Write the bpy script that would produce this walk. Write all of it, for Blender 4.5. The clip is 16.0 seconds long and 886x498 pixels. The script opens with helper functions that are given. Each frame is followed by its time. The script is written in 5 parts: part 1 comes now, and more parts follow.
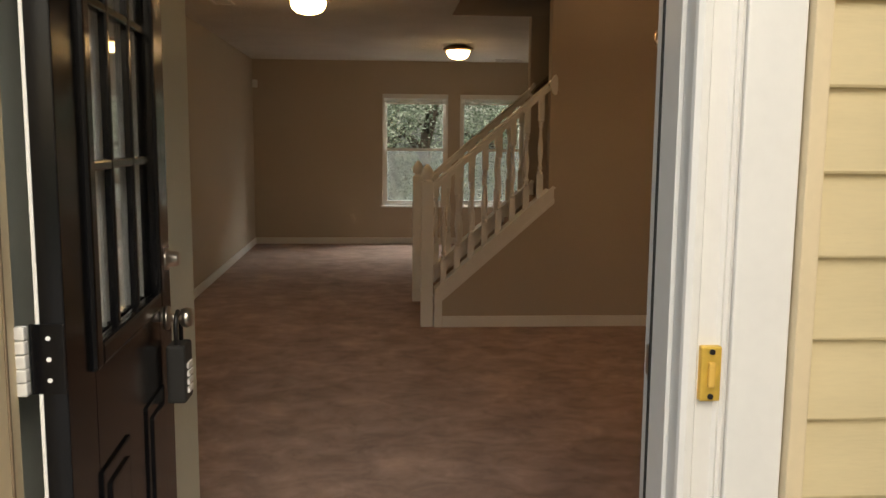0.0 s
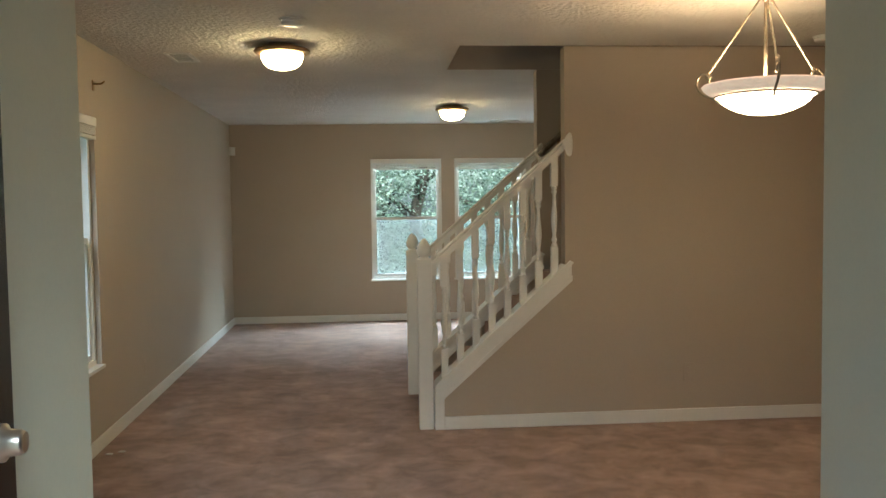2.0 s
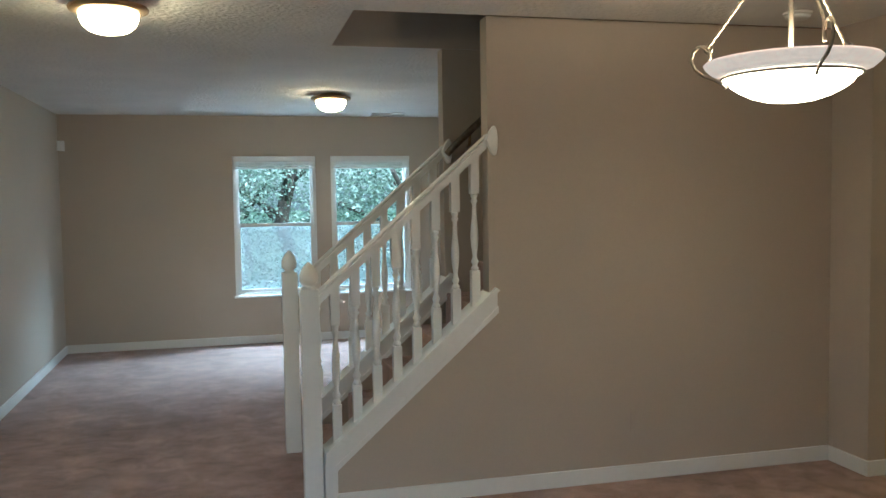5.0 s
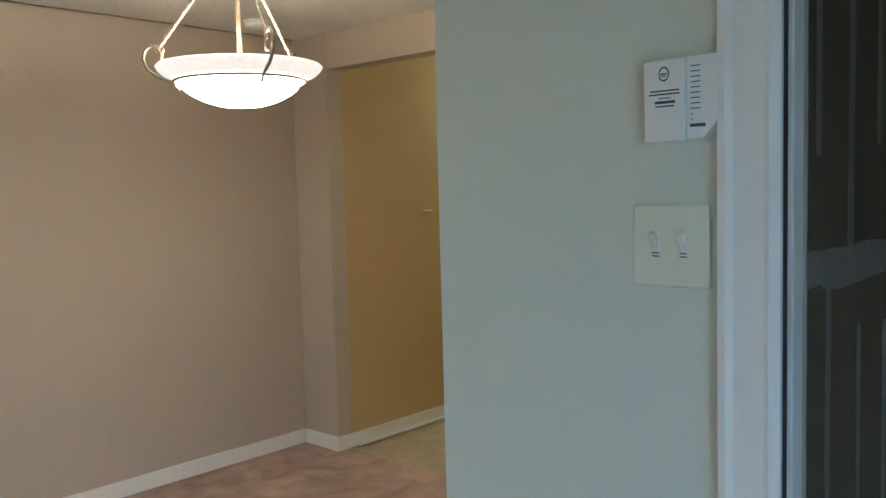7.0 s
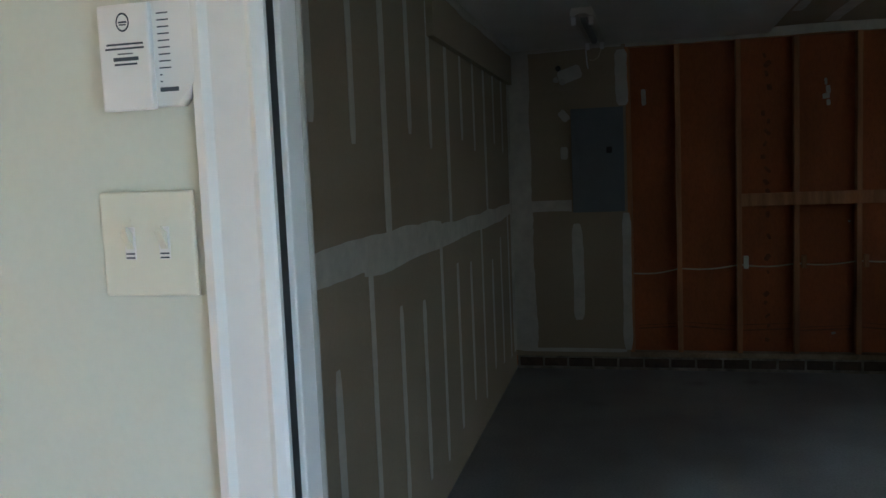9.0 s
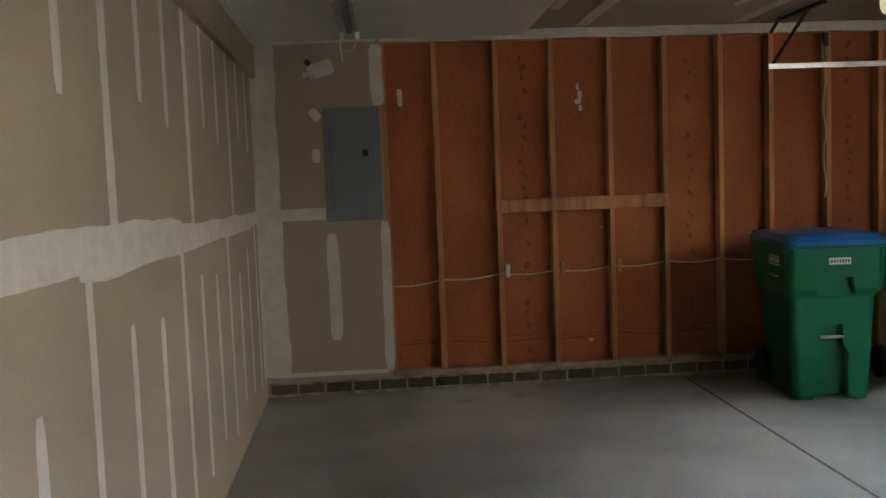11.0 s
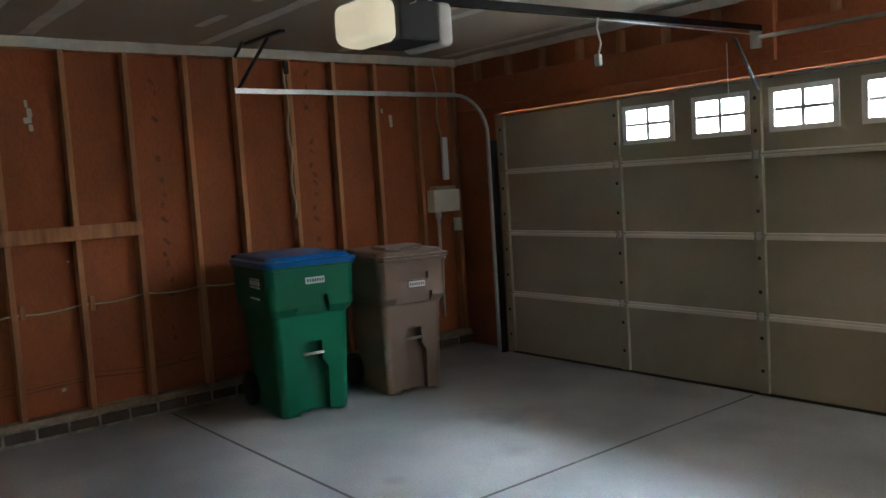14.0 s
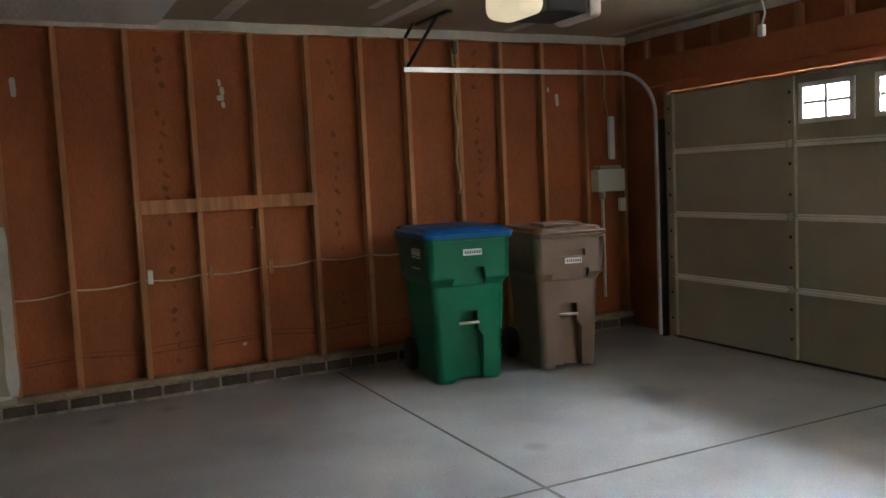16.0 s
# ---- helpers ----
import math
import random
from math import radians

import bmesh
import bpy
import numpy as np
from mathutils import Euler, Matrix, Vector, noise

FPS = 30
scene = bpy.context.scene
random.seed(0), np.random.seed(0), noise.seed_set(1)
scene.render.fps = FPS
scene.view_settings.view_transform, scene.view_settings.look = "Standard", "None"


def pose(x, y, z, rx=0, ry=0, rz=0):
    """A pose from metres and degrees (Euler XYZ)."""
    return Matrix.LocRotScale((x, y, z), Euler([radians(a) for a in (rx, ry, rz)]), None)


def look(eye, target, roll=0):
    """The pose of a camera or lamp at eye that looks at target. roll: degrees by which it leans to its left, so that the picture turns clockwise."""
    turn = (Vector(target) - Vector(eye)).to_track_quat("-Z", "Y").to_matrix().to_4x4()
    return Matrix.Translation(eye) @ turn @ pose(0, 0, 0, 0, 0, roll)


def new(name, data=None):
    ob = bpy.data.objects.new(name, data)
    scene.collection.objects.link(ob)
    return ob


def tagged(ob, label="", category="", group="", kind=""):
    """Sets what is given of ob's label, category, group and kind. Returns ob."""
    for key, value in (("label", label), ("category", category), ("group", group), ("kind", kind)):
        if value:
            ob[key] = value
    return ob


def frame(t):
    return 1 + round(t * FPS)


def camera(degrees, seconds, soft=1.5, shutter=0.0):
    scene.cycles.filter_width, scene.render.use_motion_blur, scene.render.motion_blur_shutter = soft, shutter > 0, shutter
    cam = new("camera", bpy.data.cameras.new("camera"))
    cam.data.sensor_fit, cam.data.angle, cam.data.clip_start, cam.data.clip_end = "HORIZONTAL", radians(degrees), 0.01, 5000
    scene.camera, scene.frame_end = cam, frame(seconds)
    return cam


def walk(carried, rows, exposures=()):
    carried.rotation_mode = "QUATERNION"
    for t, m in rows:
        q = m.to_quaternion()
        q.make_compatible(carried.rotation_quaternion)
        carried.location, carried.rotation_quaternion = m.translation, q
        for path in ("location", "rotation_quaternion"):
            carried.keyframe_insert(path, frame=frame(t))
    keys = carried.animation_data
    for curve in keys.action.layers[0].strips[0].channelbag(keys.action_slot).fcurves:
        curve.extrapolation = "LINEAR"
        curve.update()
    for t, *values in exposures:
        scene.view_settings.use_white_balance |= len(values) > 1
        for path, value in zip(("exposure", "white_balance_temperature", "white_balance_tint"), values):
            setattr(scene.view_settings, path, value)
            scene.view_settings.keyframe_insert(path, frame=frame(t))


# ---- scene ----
cam = camera(55.7, 16.0)

PATH = [
    (0, (0.291, 0.92, 1.413), (0.426, 2.899, 1.154), 0.5),
    (0.5, (0.262, 1.153, 1.465), (0.403, 3.143, 1.312), -0.0),
    (1, (0.274, 1.372, 1.47), (0.422, 3.362, 1.327), -0.4),
    (1.5, (0.319, 1.616, 1.461), (0.473, 3.606, 1.346), -0.7),
    (2, (0.292, 1.836, 1.455), (0.451, 3.826, 1.346), -0.8),
    (2.5, (0.228, 2.105, 1.458), (0.484, 4.086, 1.351), -1.1),
    (3, (0.181, 2.290, 1.459), (0.508, 4.260, 1.335), -1.0),
    (3.2, (0.185, 2.400, 1.464), (0.505, 4.370, 1.345), -0.8),
    (5.5, (0.3, 3.106, 1.541), (0.945, 4.995, 1.415), -1.0),
    (6, (0.348, 3.08, 1.536), (1.288, 4.84, 1.406), -0.8),
    (6.5, (0.383, 3.063, 1.551), (1.583, 4.657, 1.408), -1.3),
    (7, (0.389, 3.058, 1.542), (1.854, 4.411, 1.396), -1.5),
    (7.5, (0.4, 3.001, 1.547), (1.98, 4.217, 1.39), -2.1),
    (8, (0.431, 2.991, 1.543), (2.167, 3.968, 1.368), -1.9),
    (8.5, (0.538, 3.038, 1.525), (2.383, 3.789, 1.348), -2.5),
    (9, (0.679, 3.083, 1.52), (2.61, 3.568, 1.328), -2.4),
    (9.5, (0.829, 3.183, 1.519), (2.814, 3.319, 1.312), -1.9),
    (9.7, (0.891, 3.241, 1.526), (2.88, 3.231, 1.309), -2.1),
    (11.8, (1.543, 3.356, 1.268), (3.522, 3.09, 1.164), -2.8),
    (12, (1.579, 3.37, 1.273), (3.542, 2.998, 1.173), -3.3),
    (12.5, (1.614, 3.295, 1.327), (3.513, 2.679, 1.201), -3.2),
    (13, (1.613, 3.253, 1.354), (3.417, 2.399, 1.227), -3.3),
    (13.5, (1.615, 3.239, 1.385), (3.293, 2.16, 1.234), -3.8),
    (14, (1.597, 3.218, 1.383), (3.148, 1.966, 1.218), -3.6),
    (14.5, (1.572, 3.186, 1.354), (3.034, 1.832, 1.187), -3.6),
    (15, (1.541, 3.181, 1.343), (2.94, 1.764, 1.158), -3.5),
    (15.5, (1.481, 3.19, 1.331), (3.036, 1.932, 1.138), -3.9),
    (16, (1.402, 3.152, 1.295), (3.184, 2.261, 1.123), -2.7),
]
walk(cam, [(t, look(eye, target, roll)) for t, eye, target, roll in PATH],
     [(0, 0.12, 7700, 8), (0.6, 0.36, 8000, 8), (1, 0.66, 6700, -8), (1.5, 1.13, 5700, -8), (2.1, 1.38, 5400, -9), (3, 1.43, 4900, -10), (5.5, 1.52, 4500, -10), (6, 1.82, 4450, -10), (7, 2.22, 4400, -10), (8.5, 2.74, 4700, -8), (9.7, 3.14, 5000, -1), (11.8, 5.7, 6100, 8), (12.6, 5.72, 5900, 8), (13.4, 5.2, 5600, 7), (14.2, 4.8, 5250, 5), (15.2, 4.6, 5100, 4), (16, 5.15, 5750, 8)])

# ---- world and lights ----
world = bpy.data.worlds.new("world")
scene.world = world
world.use_nodes = True
wn = world.node_tree.nodes
sky = wn.new("ShaderNodeTexSky")
sky.sky_type, sky.sun_disc = "NISHITA", False
sky.sun_elevation, sky.sun_rotation = radians(41), radians(171)
sky.air_density, sky.dust_density = 1.0, 3.0
world.node_tree.links.new(sky.outputs[0], wn["Background"].inputs[0])
wn["Background"].inputs[1].default_value = 0.175
sun = new("sun", bpy.data.lights.new("sun", "SUN"))
sun.data.energy, sun.data.angle, sun.data.color = 2.2, radians(50), (0.84, 0.92, 1.0)
sun.matrix_world = look((0, 0, 0), (-0.12, 0.75, -0.66))


def lamp(name, x, y, z, watts, color, size):
    ob = new(name, bpy.data.lights.new(name, "POINT"))
    ob.data.energy, ob.data.color, ob.data.shadow_soft_size = watts, color, size
    ob.location = (x, y, z)
    return ob


lamp("chandelier_bulb", 2.04, 5.49, 1.93, 7.5, (1.0, 0.62, 0.34), 0.05)
lamp("kitchen_bulb", 5.5, 6.6, 2.30, 9.0, (1.0, 0.74, 0.36), 0.10)


def skylight(name, eye, target, wide, deep, watts, color):
    """Stands in for the open sky above a window, outside the glass."""
    ob = new(name, bpy.data.lights.new(name, "AREA"))
    ob.data.shape, ob.data.size, ob.data.size_y = "RECTANGLE", wide, deep
    ob.data.energy, ob.data.color = watts, color
    ob.matrix_world = look(eye, target)
    return ob


skylight("living_window_sky", (1.2, 13.15, 2.75), (1.0, 10.9, 0.4), 2.4, 0.7, 180.0, (0.82, 0.92, 1.0))
skylight("garage_window_horizon", (3.5, -2.9, 2.35), (4.4, -1.9, 1.70), 4.4, 1.2, 9.5, (1.0, 0.90, 0.76))
skylight("garage_window_sky", (4.9, -2.62, 2.80), (4.5, -1.9, 1.70), 4.2, 0.75, 95.0, (0.90, 0.96, 1.0))

# ---- materials ----


def mat(name, color, rough=0.7, metal=0.0, var=0.12, scale=6.0, bump=0.1, bscale=60.0, dark=None, emit=None, stretch=None, island=0.0, spec=0.5, height=0.004):
    """A painted, plastic, metal, wooden or mineral surface: large soft variation, fine grain and relief."""
    m = bpy.data.materials.new(name)
    m.use_nodes = True
    n, l = m.node_tree.nodes, m.node_tree.links
    p = n["Principled BSDF"]
    p.inputs["Roughness"].default_value = rough
    p.inputs["Metallic"].default_value = metal
    p.inputs["Specular IOR Level"].default_value = spec
    co = n.new("ShaderNodeNewGeometry").outputs["Position"]
    if stretch:
        mp = n.new("ShaderNodeMapping")
        mp.inputs["Scale"].default_value = stretch
        l.new(co, mp.inputs["Vector"])
        co = mp.outputs[0]
    big = n.new("ShaderNodeTexNoise")
    big.inputs["Scale"].default_value, big.inputs["Detail"].default_value = scale, 5
    l.new(co, big.inputs["Vector"])
    fine = n.new("ShaderNodeTexNoise")
    fine.inputs["Scale"].default_value, fine.inputs["Detail"].default_value = bscale, 4
    l.new(co, fine.inputs["Vector"])
    ramp = n.new("ShaderNodeValToRGB")
    d = dark or tuple(c * (1 - 2 * var) for c in color)
    ramp.color_ramp.elements[0].position, ramp.color_ramp.elements[1].position = 0.3, 0.68
    ramp.color_ramp.elements[0].color = (*d, 1)
    ramp.color_ramp.elements[1].color = (*color, 1)
    l.new(big.outputs[0], ramp.inputs[0])
    mix = n.new("ShaderNodeMix")
    mix.data_type, mix.blend_type = "RGBA", "MULTIPLY"
    mix.inputs[0].default_value = min(1.0, var * 2.5)
    l.new(ramp.outputs[0], mix.inputs[6])
    grey = n.new("ShaderNodeValToRGB")
    grey.color_ramp.elements[0].position, grey.color_ramp.elements[1].position = 0.25, 0.6
    grey.color_ramp.elements[0].color = (0.62, 0.62, 0.62, 1)
    l.new(fine.outputs[0], grey.inputs[0])
    l.new(grey.outputs[0], mix.inputs[7])
    out = mix.outputs[2]
    if island:
        info = n.new("ShaderNodeObjectInfo")
        hsv = n.new("ShaderNodeHueSaturation")
        mr = n.new("ShaderNodeMapRange")
        mr.inputs[3].default_value, mr.inputs[4].default_value = 1 - island, 1 + island
        l.new(info.outputs["Random"], mr.inputs[0])
        l.new(mr.outputs[0], hsv.inputs["Value"])
        l.new(out, hsv.inputs["Color"])
        out = hsv.outputs[0]
    l.new(out, p.inputs["Base Color"])
    if bump:
        b = n.new("ShaderNodeBump")
        b.inputs["Strength"].default_value, b.inputs["Distance"].default_value = bump, height
        l.new(fine.outputs[0], b.inputs["Height"])
        l.new(b.outputs[0], p.inputs["Normal"])
    if emit:
        p.inputs["Emission Color"].default_value = (*emit[:3], 1)
        p.inputs["Emission Strength"].default_value = emit[3]
    return m


def glass(name, rough=0.0, tint=(1, 1, 1), ior=1.12):
    m = bpy.data.materials.new(name)
    m.use_nodes = True
    p = m.node_tree.nodes["Principled BSDF"]
    p.inputs["Base Color"].default_value = (*tint, 1)
    p.inputs["Roughness"].default_value = rough
    p.inputs["Transmission Weight"].default_value = 1.0
    p.inputs["IOR"].default_value = ior
    return m


def carpet_mat():
    """Plush brown carpet with brushed and trodden patches."""
    m = mat("carpet", (0.440, 0.292, 0.236), 0.95, var=0.28, scale=2.6, bump=0.9, bscale=170.0, dark=(0.275, 0.170, 0.134), spec=0.15)
    n, l = m.node_tree.nodes, m.node_tree.links
    p = n["Principled BSDF"]
    p.inputs["Sheen Weight"].default_value, p.inputs["Sheen Roughness"].default_value = 0.25, 0.5
    co = n.new("ShaderNodeNewGeometry").outputs["Position"]
    mp = n.new("ShaderNodeMapping")
    mp.inputs["Scale"].default_value, mp.inputs["Rotation"].default_value = (1.0, 1.15, 1), (0, 0, 0.4)
    l.new(co, mp.inputs["Vector"])
    tread = n.new("ShaderNodeTexNoise")
    tread.inputs["Scale"].default_value, tread.inputs["Detail"].default_value, tread.inputs["Distortion"].default_value = 6.0, 15, 0.5
    tread.inputs["Roughness"].default_value = 0.68
    l.new(mp.outputs[0], tread.inputs["Vector"])
    r = n.new("ShaderNodeValToRGB")
    r.color_ramp.elements[0].position, r.color_ramp.elements[1].position = 0.38, 0.64
    r.color_ramp.elements[0].color, r.color_ramp.elements[1].color = (0.66, 0.64, 0.63, 1), (1.22, 1.22, 1.22, 1)
    l.new(tread.outputs[0], r.inputs[0])
    x = n.new("ShaderNodeMix")
    x.data_type, x.blend_type = "RGBA", "MULTIPLY"
    x.inputs[0].default_value = 0.9
    old = p.inputs["Base Color"].links[0].from_socket
    l.new(old, x.inputs[6])
    l.new(r.outputs[0], x.inputs[7])
    l.new(x.outputs[2], p.inputs["Base Color"])
    return m


def concrete_mat():
    """Pale slab with cloudy patches and a few soft oil stains."""
    m = mat("concrete", (0.365, 0.36, 0.345), 0.6, var=0.22, scale=1.0, bump=0.15, bscale=70, dark=(0.205, 0.20, 0.188))
    n, l = m.node_tree.nodes, m.node_tree.links
    p = n["Principled BSDF"]
    co = n.new("ShaderNodeNewGeometry").outputs["Position"]
    wob = n.new("ShaderNodeTexNoise")
    wob.inputs["Scale"].default_value, wob.inputs["Detail"].default_value = 5.0, 6
    l.new(co, wob.inputs["Vector"])
    for x, y, r, depth in ((5.64, -0.46, 0.34, 0.55), (5.05, -0.02, 0.20, 0.30), (4.30, -1.10, 0.40, 0.35), (4.02, -0.48, 0.28, 0.25), (5.2, 0.75, 0.10, 0.35), (7.25, 2.75, 0.16, 0.6), (7.3, 2.35, 0.14, 0.5), (6.6, 3.5, 0.14, 0.35)):
        dist = n.new("ShaderNodeVectorMath")
        dist.operation = "DISTANCE"
        dist.inputs[1].default_value = (x, y, -0.2)
        l.new(co, dist.inputs[0])
        add = n.new("ShaderNodeMath")
        add.operation, add.inputs[1].default_value = "MULTIPLY_ADD", r * 1.6
        l.new(wob.outputs[0], add.inputs[0])
        l.new(dist.outputs["Value"], add.inputs[2])
        ramp = n.new("ShaderNodeMapRange")
        ramp.interpolation_type = "SMOOTHSTEP"
        ramp.inputs[1].default_value, ramp.inputs[2].default_value = r * 0.75, r * 1.8
        ramp.inputs[3].default_value, ramp.inputs[4].default_value = depth, 0.0
        l.new(add.outputs[0], ramp.inputs[0])
        x2 = n.new("ShaderNodeMix")
        x2.data_type, x2.blend_type = "RGBA", "MIX"
        x2.inputs[7].default_value = (0.085, 0.08, 0.075, 1)
        l.new(ramp.outputs[0], x2.inputs[0])
        l.new(p.inputs["Base Color"].links[0].from_socket, x2.inputs[6])
        l.new(x2.outputs[2], p.inputs["Base Color"])
    return m


def leaf_mat():
    m = bpy.data.materials.new("leaves")
    m.use_nodes = True
    n, l = m.node_tree.nodes, m.node_tree.links
    p = n["Principled BSDF"]
    g = n.new("ShaderNodeNewGeometry")
    r = n.new("ShaderNodeValToRGB")
    r.color_ramp.elements[0].color, r.color_ramp.elements[1].color = (0.09, 0.13, 0.075, 1), (0.42, 0.48, 0.37, 1)
    l.new(g.outputs["Random Per Island"], r.inputs[0])
    l.new(r.outputs[0], p.inputs["Base Color"])
    p.inputs["Roughness"].default_value = 0.45
    p.inputs["Transmission Weight"].default_value = 0.0
    return m


M = {
    "wall": mat("wall_paint", (0.475, 0.405, 0.325), 0.75, var=0.03, scale=0.9, bump=0.08, bscale=90),
    # daylight from the front door is put into this cooler, paler wall colour
    "doorlit_paint": mat("wall_paint_doorlit", (0.65, 0.675, 0.59), 0.6, var=0.03, scale=0.9, bump=0.08, bscale=90),
    "yellow": mat("ochre_paint", (0.52, 0.38, 0.17), 0.75, var=0.03, scale=0.9, bump=0.08, bscale=90),
    "ceiling": mat("ceiling_texture", (0.74, 0.72, 0.68), 0.9, var=0.05, scale=2, bump=1.0, bscale=38, height=0.015),
    "trim": mat("white_trim_paint", (0.80, 0.79, 0.76), 0.35, var=0.03, scale=3, bump=0.03, bscale=40),
    "carpet": carpet_mat(),
    "vinyl": mat("sheet_vinyl", (0.36, 0.28, 0.18), 0.35, var=0.15, scale=5, bump=0.05, bscale=25),
    "black": mat("black_door_paint", (0.005, 0.005, 0.006), 0.16, var=0.15, scale=4, bump=0.05, bscale=50, spec=0.32),
    "nickel": mat("satin_nickel", (0.62, 0.58, 0.52), 0.28, 1.0, var=0.05, bump=0.02),
    "brass": mat("brass", (0.72, 0.5, 0.16), 0.3, 1.0, var=0.08, bump=0.02),
    "gum": mat("black_rubber", (0.02, 0.02, 0.02), 0.6, var=0.1),
    "siding": mat("cream_siding", (0.74, 0.61, 0.36), 0.55, var=0.04, scale=2.5, bump=0.12, bscale=30, stretch=(1, 1, 8)),
    "siding_trim": mat("cream_trim", (0.78, 0.64, 0.42), 0.5, var=0.04),
    "glass": glass("clear_glass"),
    "doorglass": glass("door_glass", 0.0, (1, 1, 1), 1.45),
    "drywall": mat("bare_drywall", (0.39, 0.318, 0.220), 0.9, var=0.06, scale=1.4, bump=0.05, bscale=60),
    "mud": mat("joint_compound", (0.66, 0.62, 0.54), 0.9, var=0.08, scale=9, bump=0.25, bscale=30),
    "sheath": mat("brown_sheathing", (0.41, 0.120, 0.036), 0.85, var=0.22, scale=2.2, bump=0.12, bscale=45, dark=(0.30, 0.098, 0.030), stretch=(1, 1.6, 0.7)),
    "stain": mat("nail_stain", (0.26, 0.095, 0.034), 0.9, var=0.2, scale=20, bump=0.1),
    "stud": mat("stud_wood", (0.60, 0.275, 0.115), 0.75, var=0.2, scale=3, bump=0.2, bscale=40, dark=(0.31, 0.135, 0.055), stretch=(6, 6, 0.5), island=0.12),
    "concrete": concrete_mat(),
    "joint": mat("joint_filler", (0.12, 0.105, 0.09), 0.9),
    "brick": mat("brown_block", (0.105, 0.075, 0.055), 0.9, var=0.2, scale=12, bump=0.4, bscale=60, island=0.25),
    "dust": mat("dusty_sill", (0.40, 0.315, 0.21), 0.95, var=0.25, scale=6, bump=0.5, bscale=40, dark=(0.22, 0.15, 0.09)),
    "mortar": mat("mortar", (0.40, 0.35, 0.28), 0.95, var=0.3, scale=10, bump=0.4),
    "green": mat("green_plastic", (0.004, 0.140, 0.060), 0.36, var=0.05, scale=5, bump=0.06, bscale=220),
    "blue": mat("blue_plastic", (0.008, 0.125, 0.40), 0.35, var=0.05, scale=5, bump=0.06, bscale=220),
    "brown": mat("brown_plastic", (0.215, 0.148, 0.106), 0.36, var=0.05, scale=5, bump=0.06, bscale=220),
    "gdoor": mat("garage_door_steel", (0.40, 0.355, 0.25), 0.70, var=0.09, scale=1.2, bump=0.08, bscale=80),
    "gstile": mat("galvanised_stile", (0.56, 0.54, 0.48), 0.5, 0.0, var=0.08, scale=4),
    # paler than the door steel; on the bins' bars it stands in for shine
    "rib": mat("pale_rib_and_bar", (0.74, 0.71, 0.62), 0.45, var=0.05, scale=4),
    "zinc": mat("zinc", (0.62, 0.63, 0.64), 0.32, 1.0, var=0.12, scale=10, bump=0.03),
    "chrome": mat("bright_steel", (0.80, 0.80, 0.78), 0.16, 1.0, var=0.06, scale=10, bump=0.02),
    "darkmetal": mat("dark_steel", (0.05, 0.05, 0.052), 0.4, 0.8, var=0.1),
    "panel": mat("grey_enamel", (0.165, 0.185, 0.195), 0.42, var=0.05, scale=5, bump=0.03),
    "ivory": mat("ivory_plastic", (0.73, 0.72, 0.60), 0.4, var=0.02, bump=0.0),
    "white": mat("white_plastic", (0.80, 0.80, 0.78), 0.4, var=0.02, bump=0.0),
    "ink": mat("dark_print", (0.06, 0.07, 0.09), 0.7, var=0.05, bump=0.0),
    "bronze": mat("aged_bronze", (0.42, 0.28, 0.14), 0.35, 0.7, var=0.15, scale=20, bump=0.05),
    "ironwork": mat("pewter_iron", (0.34, 0.30, 0.24), 0.42, 0.85, var=0.15, scale=30, bump=0.1),
    "lampglass": mat("lit_frosted_glass", (0.9, 0.82, 0.68), 0.4, var=0.02, bump=0.0, emit=(1.0, 0.64, 0.30, 21)),
    "bowl": mat("lit_alabaster_bowl", (0.9, 0.78, 0.64), 0.35, var=0.06, scale=14, bump=0.0, emit=(1.0, 0.66, 0.38, 8.0)),
    "rim": mat("alabaster_rim", (0.88, 0.70, 0.58), 0.35, var=0.10, scale=14, bump=0.0, emit=(1.0, 0.68, 0.48, 0.22)),
    "gilt": mat("gilt_plate", (0.80, 0.52, 0.10), 0.35, 0.35, var=0.08, scale=40, bump=0.02),
    "amber": mat("amber_button", (0.72, 0.44, 0.10), 0.3, var=0.05, bump=0.0),
    "sheer": mat("sheer_curtain_cloth", (0.84, 0.82, 0.74), 0.9, var=0.08, scale=14, bump=0.3, bscale=240, stretch=(1, 1, 0.1)),
    "tan": mat("tan_strip", (0.30, 0.21, 0.13), 0.7, var=0.1),
    "opal": mat("opener_lens", (0.70, 0.63, 0.46), 0.4, var=0.03, bump=0.0, emit=(1.0, 0.80, 0.48, 0.018)),
    "tube": mat("lit_diffuser", (0.9, 0.85, 0.7), 0.5, var=0.02, bump=0.0, emit=(1.0, 0.86, 0.6, 3.0)),
    "cabinet": mat("honey_oak", (0.24, 0.095, 0.032), 0.42, var=0.18, scale=4, bump=0.08, bscale=60, stretch=(5, 5, 0.6)),
    "counter": mat("pale_laminate", (0.68, 0.62, 0.52), 0.35, var=0.05, scale=20),
    "wire": mat("cable_sheath", (0.62, 0.52, 0.34), 0.6, var=0.1),
    "blind": mat("blind_vinyl", (0.78, 0.77, 0.74), 0.5, var=0.02, bump=0.0),
    "leaf": leaf_mat(),
    "bark": mat("bark", (0.12, 0.095, 0.07), 0.9, var=0.2, scale=8, bump=0.6, bscale=30),
    "grass": mat("grass", (0.10, 0.15, 0.05), 0.9, var=0.2, scale=2, bump=0.6, bscale=60),
    "slab": mat("porch_concrete", (0.40, 0.38, 0.35), 0.8, var=0.12, scale=2),
}

# ---- building blocks ----


